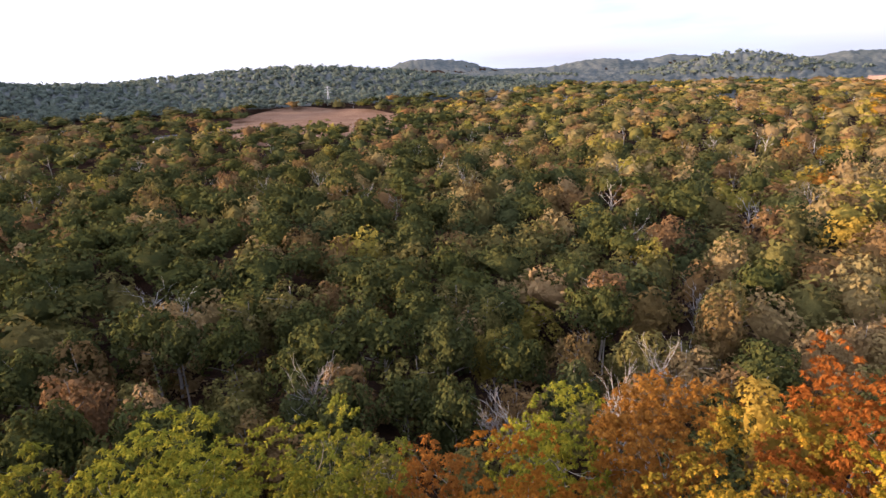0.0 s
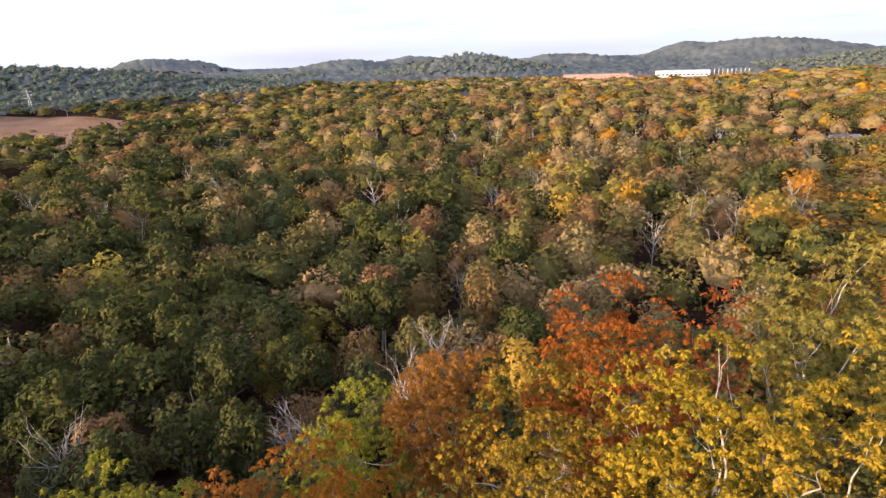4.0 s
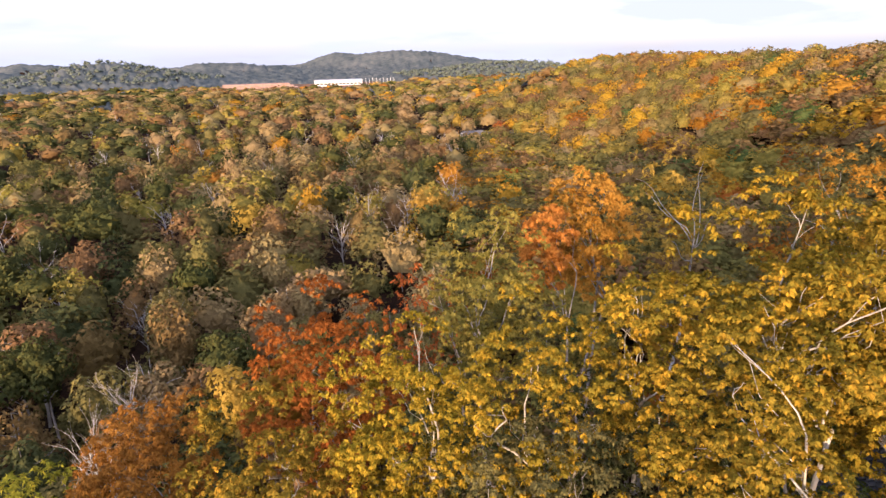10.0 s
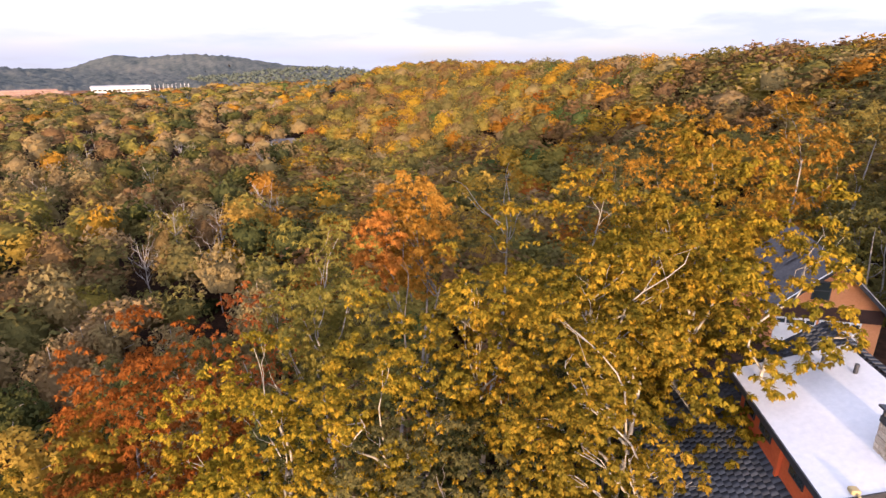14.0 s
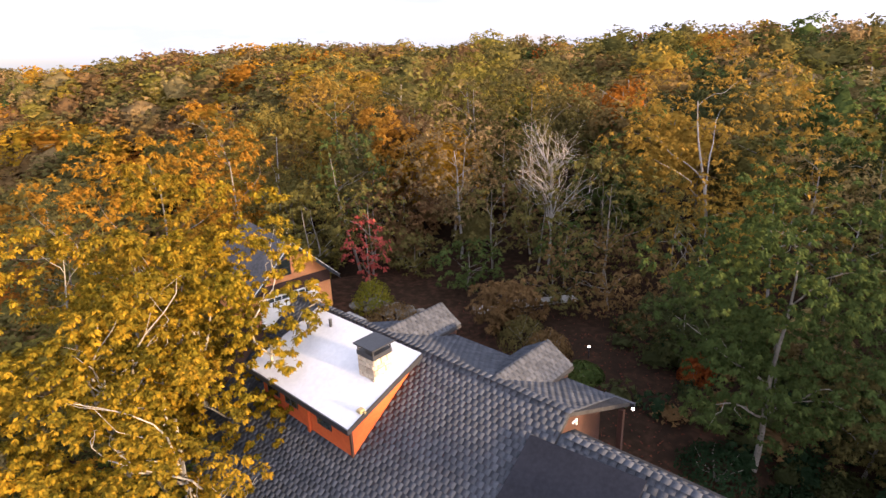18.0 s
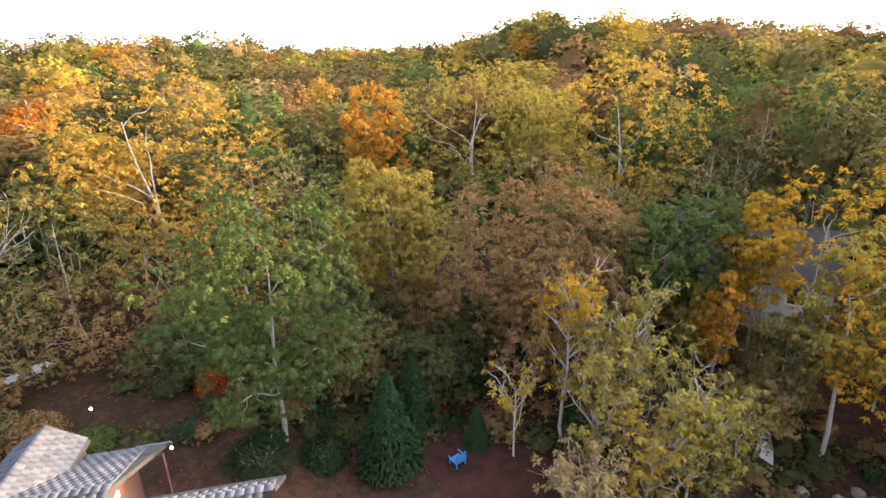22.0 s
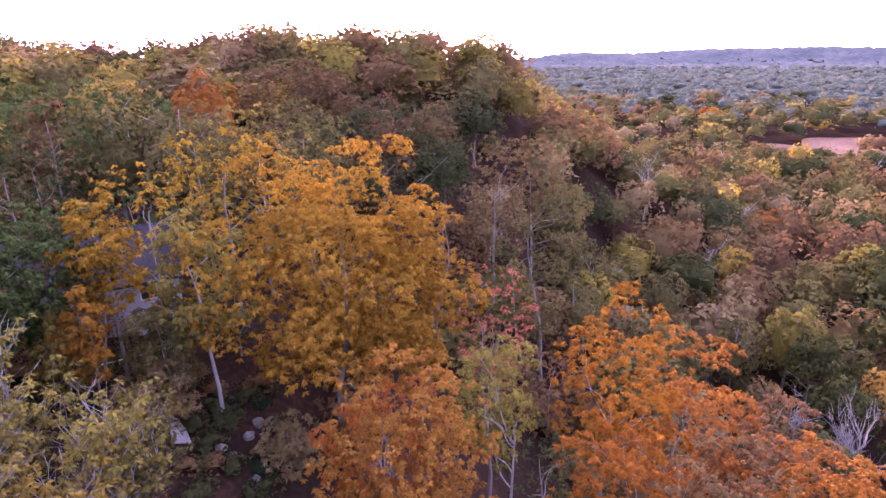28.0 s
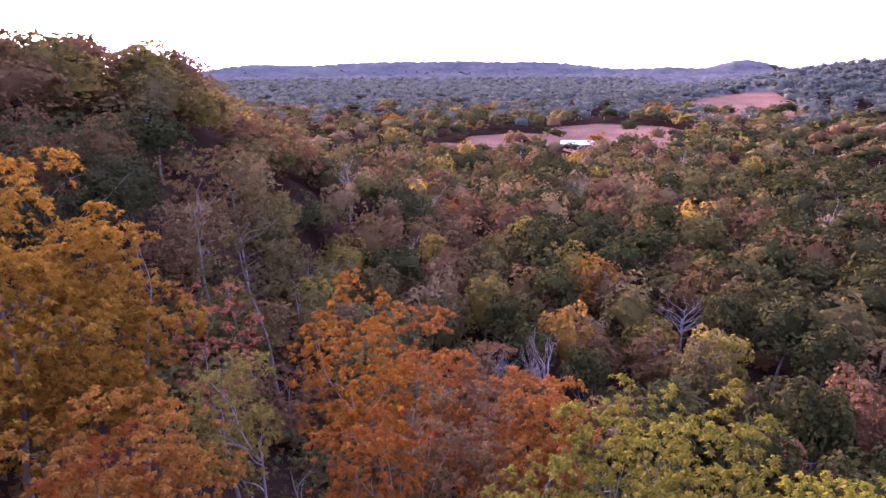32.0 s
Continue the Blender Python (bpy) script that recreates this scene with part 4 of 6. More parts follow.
# low growth that fills the gaps between the trees
UNDER = {"brown": 3, "olive": 3, "tan": 2, "darkgreen": 1.5}
for kind in sorted(UNDER):
    rng = np.random.default_rng(900 + sum(map(ord, kind)))
    forms = [simple_crown(rng, kind, 2.6, 3.4, 1, 130, 0.62, 0.7) for _ in range(3)]
    vs, fs, ts, o = [], [], [], 0
    for _ in range(int(UNDER[kind] * 90)):
        az, r = rng.uniform(-360, 0), math.sqrt(rng.uniform(26 ** 2, 120 ** 2))
        a = az % 360 - 360
        if (-236 < a < -136 and r < 52) or (-136 <= a < -62 and r < 42) or is_clear(*polar(az, r)):
            continue
        x, y = polar(az, r)
        v, f = forms[rng.integers(0, 3)]
        ph, wide = rng.uniform(0, 6.28), rng.uniform(0.8, 1.7)
        co, si = math.cos(ph) * wide, math.sin(ph) * wide
        vs.append(np.stack([v[:, 0] * co - v[:, 1] * si + x, v[:, 0] * si + v[:, 1] * co + y, (v[:, 2] + 1.3) * rng.uniform(0.8, 1.6) + gz(x, y)], -1))
        fs.append(f + o)
        ts.append(np.full(len(v), rng.random()))
        o += len(v)
    low = new("undergrowth", raw("undergrowth", np.concatenate(vs), [np.concatenate(fs)], LEAF[kind], np.concatenate(ts)))
    tagged(low, {"brown": "dull brown", "olive": "olive-green", "tan": "thin tan", "darkgreen": "dark green"}[kind] + " undergrowth between the trees of the slope", "undergrowth", kind="stuff")
# ---- building helpers ----


def mesh_of(bm, name, material, bevel=0.0):
    if bevel:
        bmesh.ops.bevel(bm, geom=bm.edges[:], offset=bevel, segments=1, affect="EDGES")
    bmesh.ops.recalc_face_normals(bm, faces=bm.faces[:])
    me = bpy.data.meshes.new(name)
    bm.to_mesh(me)
    bm.free()
    me.materials.append(material)
    return me


def box_bm(bm, x0, x1, y0, y1, z0, z1):
    vs = [bm.verts.new((x, y, z)) for z in (z0, z1) for x, y in ((x0, y0), (x1, y0), (x1, y1), (x0, y1))]
    for q in ((3, 2, 1, 0), (4, 5, 6, 7), (0, 1, 5, 4), (1, 2, 6, 5), (2, 3, 7, 6), (3, 0, 4, 7)):
        bm.faces.new([vs[k] for k in q])


def box(name, x0, x1, y0, y1, z0, z1, material, bevel=0.0):
    bm = bmesh.new()
    box_bm(bm, x0, x1, y0, y1, z0, z1)
    return mesh_of(bm, name, material, bevel)


def prism(name, outline, axis_dir, depth, material):
    """A solid from a flat outline (3D points), pushed along a direction."""
    bm = bmesh.new()
    a = [bm.verts.new(p) for p in outline]
    d = Vector(axis_dir) * depth
    b = [bm.verts.new(Vector(p) + d) for p in outline]
    bm.faces.new(a)
    bm.faces.new(b[::-1])
    for k in range(len(a)):
        bm.faces.new((a[k], b[k], b[(k + 1) % len(a)], a[(k + 1) % len(a)]))
    return mesh_of(bm, name, material)


STUCCO = surface("orange_stucco", (0.50, 0.085, 0.02), (0.62, 0.125, 0.03), 1.5, 0.85, 0.3)
STUCCO_PALE = surface("apricot_stucco", (0.62, 0.24, 0.09), (0.72, 0.31, 0.13), 1.2, 0.85, 0.3)
BROWN_WOOD = surface("brown_siding", (0.036, 0.016, 0.011), (0.07, 0.028, 0.019), 2.0, 0.8, 0.4)
MEMBRANE = surface("white_membrane", (0.58, 0.60, 0.63), (0.72, 0.73, 0.76), 0.55, 0.55, 0.08, fine=12)
SHINGLE = surface("grey_shingle", (0.046, 0.052, 0.064), (0.082, 0.091, 0.110), 3.0, 0.9, 0.5, fine=10, vary=0.2)
UNDER = surface("roof_felt", (0.03, 0.03, 0.032), (0.06, 0.06, 0.062), 2.0, 0.95, 0.2)
DARK_METAL = surface("dark_metal", (0.018, 0.02, 0.026), (0.035, 0.038, 0.046), 1.5, 0.45, 0.1)
PANEL_MAT = surface("dark_membrane", (0.02, 0.021, 0.027), (0.032, 0.033, 0.042), 1.0, 0.9, 0.1)
STONE = surface("tan_stone", (0.40, 0.31, 0.24), (0.62, 0.54, 0.42), 3.0, 0.9, 0.6, vary=0.22)
MORTAR = surface("mortar", (0.34, 0.29, 0.22), (0.46, 0.41, 0.33), 5.0, 0.95, 0.4)
WHITE_PAINT = surface("white_paint", (0.70, 0.70, 0.68), (0.80, 0.80, 0.78), 3.0, 0.6, 0.1)
CONCRETE = surface("concrete", (0.30, 0.29, 0.28), (0.46, 0.45, 0.43), 0.8, 0.9, 0.3)
ROCK = surface("grey_rock", (0.09, 0.08, 0.07), (0.24, 0.22, 0.19), 1.4, 0.95, 0.7, vary=0.25)
GREY_SIDING = surface("grey_siding", (0.42, 0.43, 0.46), (0.52, 0.53, 0.56), 1.5, 0.7, 0.2)
ROOF_GREY = surface("weathered_roof", (0.07, 0.068, 0.072), (0.13, 0.125, 0.13), 0.7, 0.9, 0.4)
ROOF_TIN = surface("pale_tin_roof", (0.62, 0.66, 0.70), (0.75, 0.78, 0.80), 0.15, 0.4, 0.1)
GRASS = surface("dry_grass", (0.15, 0.088, 0.056), (0.27, 0.17, 0.11), 0.035, 0.95, 0.3, fine=16, c3=(0.20, 0.12, 0.08))
BRICK = surface("brown_brick", (0.16, 0.085, 0.06), (0.24, 0.13, 0.095), 1.5, 0.9, 0.3)
BLUE_PAINT = surface("blue_paint", (0.02, 0.12, 0.30), (0.03, 0.17, 0.38), 4.0, 0.5, 0.1)
GLASS, gn, gl = nodes_of("window_glass")
gn["Principled BSDF"].inputs["Base Color"].default_value = (0.03, 0.04, 0.04, 1)
gn["Principled BSDF"].inputs["Roughness"].default_value = 0.06
LAMP_GLOW, en, el_ = nodes_of("lamp_glow")
en["Principled BSDF"].inputs["Emission Color"].default_value = (1.0, 0.86, 0.66, 1)
en["Principled BSDF"].inputs["Emission Strength"].default_value = 3

# ---- the house, in its own axes: x along the ridge, y down the front slope ----
HM = Matrix.Translation((6.46, -9.82, 1.58)) @ Matrix.Rotation(radians(7.6), 4, "Z")
RIDGE, SLOPE, BACK = 8.8, 0.67, 0.36
XE, XF, XB, EAVE = 0.22, 13.2, 9.05, 6.6
house = tagged(new("house"), "orange stucco house with grey shingle roof and white shed dormer", "house")
house.matrix_world = HM


def roof_z(y):
    return RIDGE - (SLOPE if y > 0 else BACK) * abs(y)


part("wall", prism("wall", [(XE + 0.35, 5.9, -6), (XE + 0.35, 5.9, roof_z(5.9) - 0.2), (XE + 0.35, 0, RIDGE - 0.25), (XE + 0.35, -0.1, -3)], (1, 0, 0), 12.3, BROWN_WOOD), house, "dark brown sided main wall")
part("wall", prism("wall", [(-3.0, 5.9, -6), (-3.0, 5.9, roof_z(5.9) - 0.25), (-3.0, 0.8, roof_z(0.8) - 0.3), (-3.0, 0.8, -3)], (1, 0, 0), 3.5, BROWN_WOOD), house, "dark brown wall of the lower wing")


part("wall", prism("wall", [(XE + 0.35, -0.12, -3), (XE + 0.35, -0.12, RIDGE - 0.3), (XE + 0.35, -2.7, roof_z(-2.7) - 0.2), (XE + 0.35, -2.7, -3)], (1, 0, 0), 8.2, BROWN_WOOD), house, "dark brown wall under the back roof")


def roof_deck(name, pts, thick=0.14):
    return prism(name, pts, (0, 0, -1), thick, UNDER)


front_deck = part("front_roof", roof_deck("front_roof", [(XE, 0, RIDGE), (XF, 0, RIDGE), (XF, EAVE, roof_z(EAVE)), (XE, EAVE, roof_z(EAVE))]), house)
wing_deck = part("wing_roof", roof_deck("wing_roof", [(-3.44, 0.54, roof_z(0.54)), (XE - 0.01, 0.54, roof_z(0.54)), (XE - 0.01, EAVE, roof_z(EAVE)), (-3.44, EAVE, roof_z(EAVE))]), house)
back_deck = part("back_roof", roof_deck("back_roof", [(XE, -0.01, RIDGE), (-0.26, -2.96, roof_z(-2.96)), (XB, -2.96, roof_z(-2.96)), (XB, -0.01, RIDGE)]), house)
wing_back = part("wing_back_roof", roof_deck("wing_back_roof", [(-3.75, 0.52, roof_z(0.54)), (-3.95, -0.25, roof_z(0.54) - 0.3), (XE - 0.03, -0.25, roof_z(0.54) - 0.3), (XE - 0.03, 0.52, roof_z(0.54))]), house)

# shed dormer under a white membrane that falls gently to the front
DX0, DX1, DY0, DY1 = 5.77, 10.75, 0.62, 3.38
FX0, FX1, FY0, FY1 = 5.39, 11.05, 0.52, 3.74


def flat_z(y):
    return 9.06 - 0.339 * (y - FY0)


part("dormer_wall", prism("dormer_wall", [(DX0, DY0, roof_z(DY0) - 0.3), (DX0, DY0, flat_z(DY0) - 0.16), (DX0, DY1, flat_z(DY1) - 0.16), (DX0, DY1, roof_z(DY1) - 0.3)], (1, 0, 0), DX1 - DX0, STUCCO), house, "bright orange stucco dormer wall")
part("flat_roof", prism("flat_roof", [(FX0, FY0, flat_z(FY0)), (FX1, FY0, flat_z(FY0)), (FX1, FY1, flat_z(FY1)), (FX0, FY1, flat_z(FY1))], (0, 0, -1), 0.1, MEMBRANE), house, "white membrane roof of the dormer")
part("fascia", box("fascia", FX0 - 0.04, FX1 + 0.03, FY1 + 0.002, FY1 + 0.05, flat_z(FY1) - 0.17, flat_z(FY1) + 0.012, DARK_METAL), house)
part("fascia", prism("fascia", [(FX0 - 0.04, FY0, flat_z(FY0) + 0.012), (FX0 - 0.04, FY1, flat_z(FY1) + 0.012), (FX0 - 0.04, FY1, flat_z(FY1) - 0.17), (FX0 - 0.04, FY0, flat_z(FY0) - 0.17)], (1, 0, 0), 0.037, DARK_METAL), house)
part("soffit", prism("soffit", [(FX0, DY0, flat_z(DY0) - 0.11), (FX1, DY0, flat_z(DY0) - 0.11), (FX1, FY1, flat_z(FY1) - 0.11), (FX0, FY1, flat_z(FY1) - 0.11)], (0, 0, -1), 0.03, BROWN_WOOD), house)
part("corner_trim", box("corner_trim", DX0 - 0.03, DX0 + 0.05, DY1 - 0.05, DY1 + 0.03, roof_z(DY1) - 0.1, flat_z(DY1) - 0.17, BROWN_WOOD), house)
part("downspout", box("downspout", 7.9, 8.02, DY1 + 0.004, DY1 + 0.1, roof_z(DY1) - 0.1, flat_z(DY1) - 0.2, STUCCO), house)
for x0 in (6.75, 8.6, 9.7):
    win = part("window", box("window", x0, x0 + 0.75, DY1 - 0.02, DY1 + 0.03, 7.02, 7.62, DARK_METAL, 0.008), house)
    part("pane", box("pane", x0 + 0.06, x0 + 0.35, DY1 + 0.03, DY1 + 0.036, 7.08, 7.56, GLASS), win)
    part("pane", box("pane", x0 + 0.40, x0 + 0.69, DY1 + 0.03, DY1 + 0.036, 7.08, 7.56, GLASS), win)
for vx, vy in ((10.3, 1.5), (9.6, 1.0)):
    part("vent_pipe", mesh_of((lambda b: (bmesh.ops.create_cone(b, cap_ends=True, segments=12, radius1=0.06, radius2=0.06, depth=0.3, matrix=Matrix.Translation((vx, vy, flat_z(vy) + 0.14))), b)[1])(bmesh.new()), "vent_pipe", DARK_METAL), house)
BRASS = surface("brass", (0.35, 0.27, 0.12), (0.45, 0.36, 0.18), 5, 0.4, 0.1)
part("roof_bracket", box("roof_bracket", 5.42, 5.62, 3.0, 3.2, flat_z(3.1) - 0.02, flat_z(3.1) + 0.1, BRASS, 0.02), house)
part("roof_bracket", box("roof_bracket", 5.30, 5.46, 3.06, 3.12, flat_z(3.1) + 0.02, flat_z(3.1) + 0.06, BRASS, 0.01), house)

# chimney of rough stones with a metal cap
CX0, CX1, CY0, CY1, CZ = 5.97, 6.73, 1.31, 2.09, 8.46
chimney = part("chimney", box("chimney", CX0 + 0.03, CX1 - 0.03, CY0 + 0.03, CY1 - 0.03, CZ - 0.2, CZ + 0.82, MORTAR), house, "tan stone chimney")
rng_c = np.random.default_rng(3)
for face in range(4):
    span = CX1 - CX0 if face % 2 == 0 else CY1 - CY0
    z = CZ
    while z < CZ + 0.8:
        hgt = min(rng_c.uniform(0.12, 0.24), CZ + 0.82 - z)
        s = 0.0
        while s < span - 0.02:
            wid = min(rng_c.uniform(0.16, 0.38), span - s)
            if span - s - wid < 0.1:
                wid = span - s
            e, g, out = 0.008, 0.012, rng_c.uniform(0.0, 0.035)
            if face == 0:
                bx = (CX0 + s + g, CX0 + s + wid - g, CY1 - 0.06, CY1 + out)
            elif face == 1:
                bx = (CX0 - out, CX0 + 0.06, CY0 + s + g, CY0 + s + wid - g)
            elif face == 2:
                bx = (CX0 + s + g, CX0 + s + wid - g, CY0 - out, CY0 + 0.06)
            else:
                bx = (CX1 - 0.06, CX1 + out, CY0 + s + g, CY0 + s + wid - g)
            part("stone", box("stone", *bx, z + e, z + hgt - e, STONE, 0.012), chimney)
            s += wid
        z += hgt
cap = part("chimney_cap", prism("chimney_cap", [(CX0 - 0.09, CY0 - 0.08, CZ + 1.18), (CX1 + 0.09, CY0 - 0.08, CZ + 1.18), (CX1 + 0.09, CY1 + 0.08, CZ + 1.18), (CX0 - 0.09, CY1 + 0.08, CZ + 1.18)], (0, 0, 1), 0.05, DARK_METAL), house, "dark metal chimney cap")
part("cap_band", box("cap_band", CX0 - 0.02, CX1 + 0.02, CY0 - 0.02, CY1 + 0.02, CZ + 0.82, CZ + 0.98, DARK_METAL), cap)
for px, py in ((CX0, CY0), (CX1 - 0.05, CY0), (CX0, CY1 - 0.05), (CX1 - 0.05, CY1 - 0.05)):
    part("cap_leg", box("cap_leg", px, px + 0.05, py, py + 0.05, CZ + 0.98, CZ + 1.18, DARK_METAL), cap)

# gabled dormers on the far slope
dormer_roofs = []
GY, GZ = -3.35, 8.72
for dx in (7.93, 2.93):
    part("dormer_wall", prism("dormer_wall", [(dx - 0.95, GY + 0.3, 6.6), (dx - 0.95, GY + 0.3, GZ - 0.72), (dx, GY + 0.3, GZ - 0.14), (dx + 0.95, GY + 0.3, GZ - 0.72), (dx + 0.95, GY + 0.3, 6.6)], (0, 1, 0), 2.9, BROWN_WOOD), house, "dark red-brown wooden dormer wall")
    for sgn in (-1, 1):
        dormer_roofs.append((dx, sgn, part("dormer_roof", prism("dormer_roof", [(dx, -0.12, GZ + 0.08), (dx, GY, GZ), (dx + sgn * 1.05, GY + 0.1, GZ - 0.66), (dx + sgn * 1.05, -0.6, GZ - 0.58)], (0, 0, -1), 0.1, UNDER), house)))
part("roof_panel", prism("roof_panel", [(0.92, 0.9, roof_z(0.9) + 0.09), (-2.28, 0.71, roof_z(0.71) + 0.09), (-2.15, 5.6, roof_z(5.6) + 0.09), (0.92, 5.6, roof_z(5.6) + 0.09)], (0, 0, -1), 0.05, PANEL_MAT), house, "dark flat panel laid over the shingles")
part("gutter", box("gutter", -0.4, XE + 0.4, -3.08, -2.98, roof_z(-2.96) - 0.14, roof_z(-2.96) - 0.02, DARK_METAL), house)
part("downspout", box("downspout", XE - 0.09, XE - 0.04, -0.29, -0.24, 8.3, 8.5, WHITE_PAINT), house, "white downspout")
part("downspout_elbow", box("downspout_elbow", XE - 0.09, XE - 0.04, -0.24, -0.04, 8.45, 8.5, WHITE_PAINT, 0.01), house, "white downspout elbow")
part("porch_post", box("porch_post", -0.2, -0.04, -2.8, -2.64, 1.0, 7.55, BROWN_WOOD), house)
part("porch_lamp", mesh_of((lambda b: (bmesh.ops.create_uvsphere(b, u_segments=10, v_segments=8, radius=0.05, matrix=Matrix.Translation((-0.36, -3.02, 7.5))), b)[1])(bmesh.new()), "porch_lamp", LAMP_GLOW), house)


def slab(width, length, thick):
    """One shingle, its upper edge at the origin, lying down +y."""
    w, t = width / 2, thick
    c = width * 0.05
    v = np.array([(-w, -0.04, 0), (w, -0.04, 0), (w, length - c, 0), (w - c, length, 0), (-w + c, length, 0), (-w, length - c, 0), (-w, -0.04, t * 0.3), (w, -0.04, t * 0.3), (w, length - c, t), (w - c, length, t), (-w + c, length, t), (-w, length - c, t)], dtype=float)
    top = [(6, 7, 8, 11), (11, 8, 9, 10), (2, 8, 7, 1), (3, 9, 8, 2), (4, 10, 9, 3), (5, 11, 10, 4), (0, 6, 11, 5)]
    return v, np.array(top)


SLAB_V, SLAB_F = slab(0.236, 0.205, 0.013)
SLAB_ME = raw("shingle", SLAB_V, [SLAB_F], SHINGLE)


def shingle_area(deck, origin, across, down, wide, long, keep=None, single=None):
    """Rows of shingles over a slope: separate pieces where single(s, t) holds, else joined into one mesh."""
    across, down = Vector(across).normalized(), Vector(down).normalized()
    nor = across.cross(down)
    if nor.z < 0:
        nor = -nor
    base = Matrix((across, down, nor)).transposed().to_4x4()
    rows = int(long / 0.195)
    vs, fs, o = [], [], 0
    n_single = 0
    for i in range(rows):
        cuts = [0.0] + list(np.arange(0.245 if i % 2 == 0 else 0.1225, wide - 0.06, 0.245)) + [wide]
        for a, b in zip(cuts[:-1], cuts[1:]):
            s, t = (a + b) / 2, i * 0.195
            if keep and not keep(s, t):
                continue
            p = Vector(origin) + across * s + down * t + nor * rng_c.uniform(0.004, 0.008)
            m = Matrix.Translation(p) @ base
            if b - a > 0.2 and single and n_single < 290 and single(s, t):
                ob = part("shingle", SLAB_ME, deck)
                ob.matrix_basis = m
                n_single += 1
            else:
                mm = np.array(m)
                vs.append((SLAB_V * np.array([(b - a) / 0.245, 1, 1])) @ mm[:3, :3].T + mm[:3, 3])
                fs.append(SLAB_F + o)
                o += len(SLAB_V)
    ob = part("shingle_field", raw("shingle_field", np.concatenate(vs), [np.concatenate(fs)], SHINGLE_ISLE), deck)
    tagged(ob, kind="stuff")


SHINGLE_ISLE = surface("grey_shingle_courses", (0.046, 0.052, 0.064), (0.082, 0.091, 0.110), 3.0, 0.9, 0.5, fine=10)
si_n, si_l = SHINGLE_ISLE.node_tree.nodes, SHINGLE_ISLE.node_tree.links
si_g, si_m, si_h = si_n.new("ShaderNodeNewGeometry"), si_n.new("ShaderNodeMapRange"), si_n.new("ShaderNodeHueSaturation")
si_m.inputs["To Min"].default_value, si_m.inputs["To Max"].default_value = 0.8, 1.22
si_b = si_n["Principled BSDF"]
si_from = si_b.inputs["Base Color"].links[0].from_socket
si_l.new(si_g.outputs["Random Per Island"], si_m.inputs["Value"])
si_l.new(si_m.outputs["Result"], si_h.inputs["Value"])
si_l.new(si_from, si_h.inputs["Color"])
si_l.new(si_h.outputs["Color"], si_b.inputs["Base Color"])

down_f, down_b = (0, 1, -SLOPE), (0, -1, -BACK)
long_f = EAVE * math.hypot(1, SLOPE)
k_f = math.hypot(1, SLOPE)
shingle_area(front_deck, (XE, 0, RIDGE), (1, 0, 0), down_f, XF - XE, long_f, lambda s, t: not (DX0 - XE < s < DX1 - XE - 0.2 and DY0 * k_f < t < DY1 * k_f - 0.15), lambda s, t: 1.4 < s < 5.4 and 1.0 < t < 4.2)
shingle_area(wing_deck, (-3.44, 0.54, roof_z(0.54)), (1, 0, 0), down_f, 3.6, (EAVE - 0.54) * k_f)
shingle_area(back_deck, (XE, 0, RIDGE), (1, 0, 0), down_b, XB - XE, 2.96 * math.hypot(1, BACK))
shingle_area(wing_back, (-3.75, 0.52, roof_z(0.54)), (1, 0, 0), (0, -1, -0.39), 3.9, 0.75)
for dx, sgn, deck in dormer_roofs:
    shingle_area(deck, (dx, -0.2, GZ + 0.08), (0, -1, -0.025), (sgn * 1.05, 0.0, -0.66), 3.1, 1.22)
for x in np.arange(XE + 0.05, XF - 0.1, 0.235):
    part("ridge_cap", SLAB_ME, front_deck).matrix_basis = Matrix.Translation((x, -0.1, RIDGE + 0.05)) @ Matrix.Rotation(0.06, 4, "Y")
for x in np.arange(-3.6, XE - 0.15, 0.235):
    part("ridge_cap", SLAB_ME, wing_deck).matrix_basis = Matrix.Translation((x, 0.44, roof_z(0.54) + 0.05))

# ---- the garage ----
garage = tagged(new("garage"), "apricot gabled garage with brown band and white doors", "garage")
garage.location = (32.9, -13.9, 2.45)
gw, gd, ge, gr_ = 2.85, 8.0, 2.75, 5.75
part("wall", prism("wall", [(0.25, -gw, -0.5), (0.25, -gw, ge + 0.1), (0.25, 0, gr_ - 0.22), (0.25, gw, ge + 0.1), (0.25, gw, -0.5)], (1, 0, 0), gd - 0.4, STUCCO_PALE), garage)
part("siding_band", box("siding_band", 0.2, 0.246, -gw, gw, 2.12, 2.95, BROWN_WOOD), garage, "dark brown siding band")
for sgn in (-1, 1):
    deck = part("roof", prism("roof", [(-0.35, 0, gr_), (gd, 0, gr_), (gd, sgn * 3.3, ge - 0.25), (-0.35, sgn * 3.3, ge - 0.25)], (0, 0, -1), 0.18, ROOF_GREY), garage, "weathered grey shingle roof")
    part("bargeboard", prism("bargeboard", [(-0.40, 0, gr_ + 0.03), (-0.40, sgn * 3.34, ge - 0.25), (-0.40, sgn * 3.34, ge - 0.5), (-0.40, 0, gr_ - 0.24)], (1, 0, 0), 0.045, DARK_METAL), garage)
    rake = part("rake_trim", prism("rake_trim", [(-0.42, 0, gr_ + 0.06), (-0.42, sgn * 3.36, ge - 0.21), (-0.42, sgn * 3.36, ge - 0.25), (-0.42, 0, gr_ + 0.03)], (1, 0, 0), 0.08, WHITE_PAINT), garage)
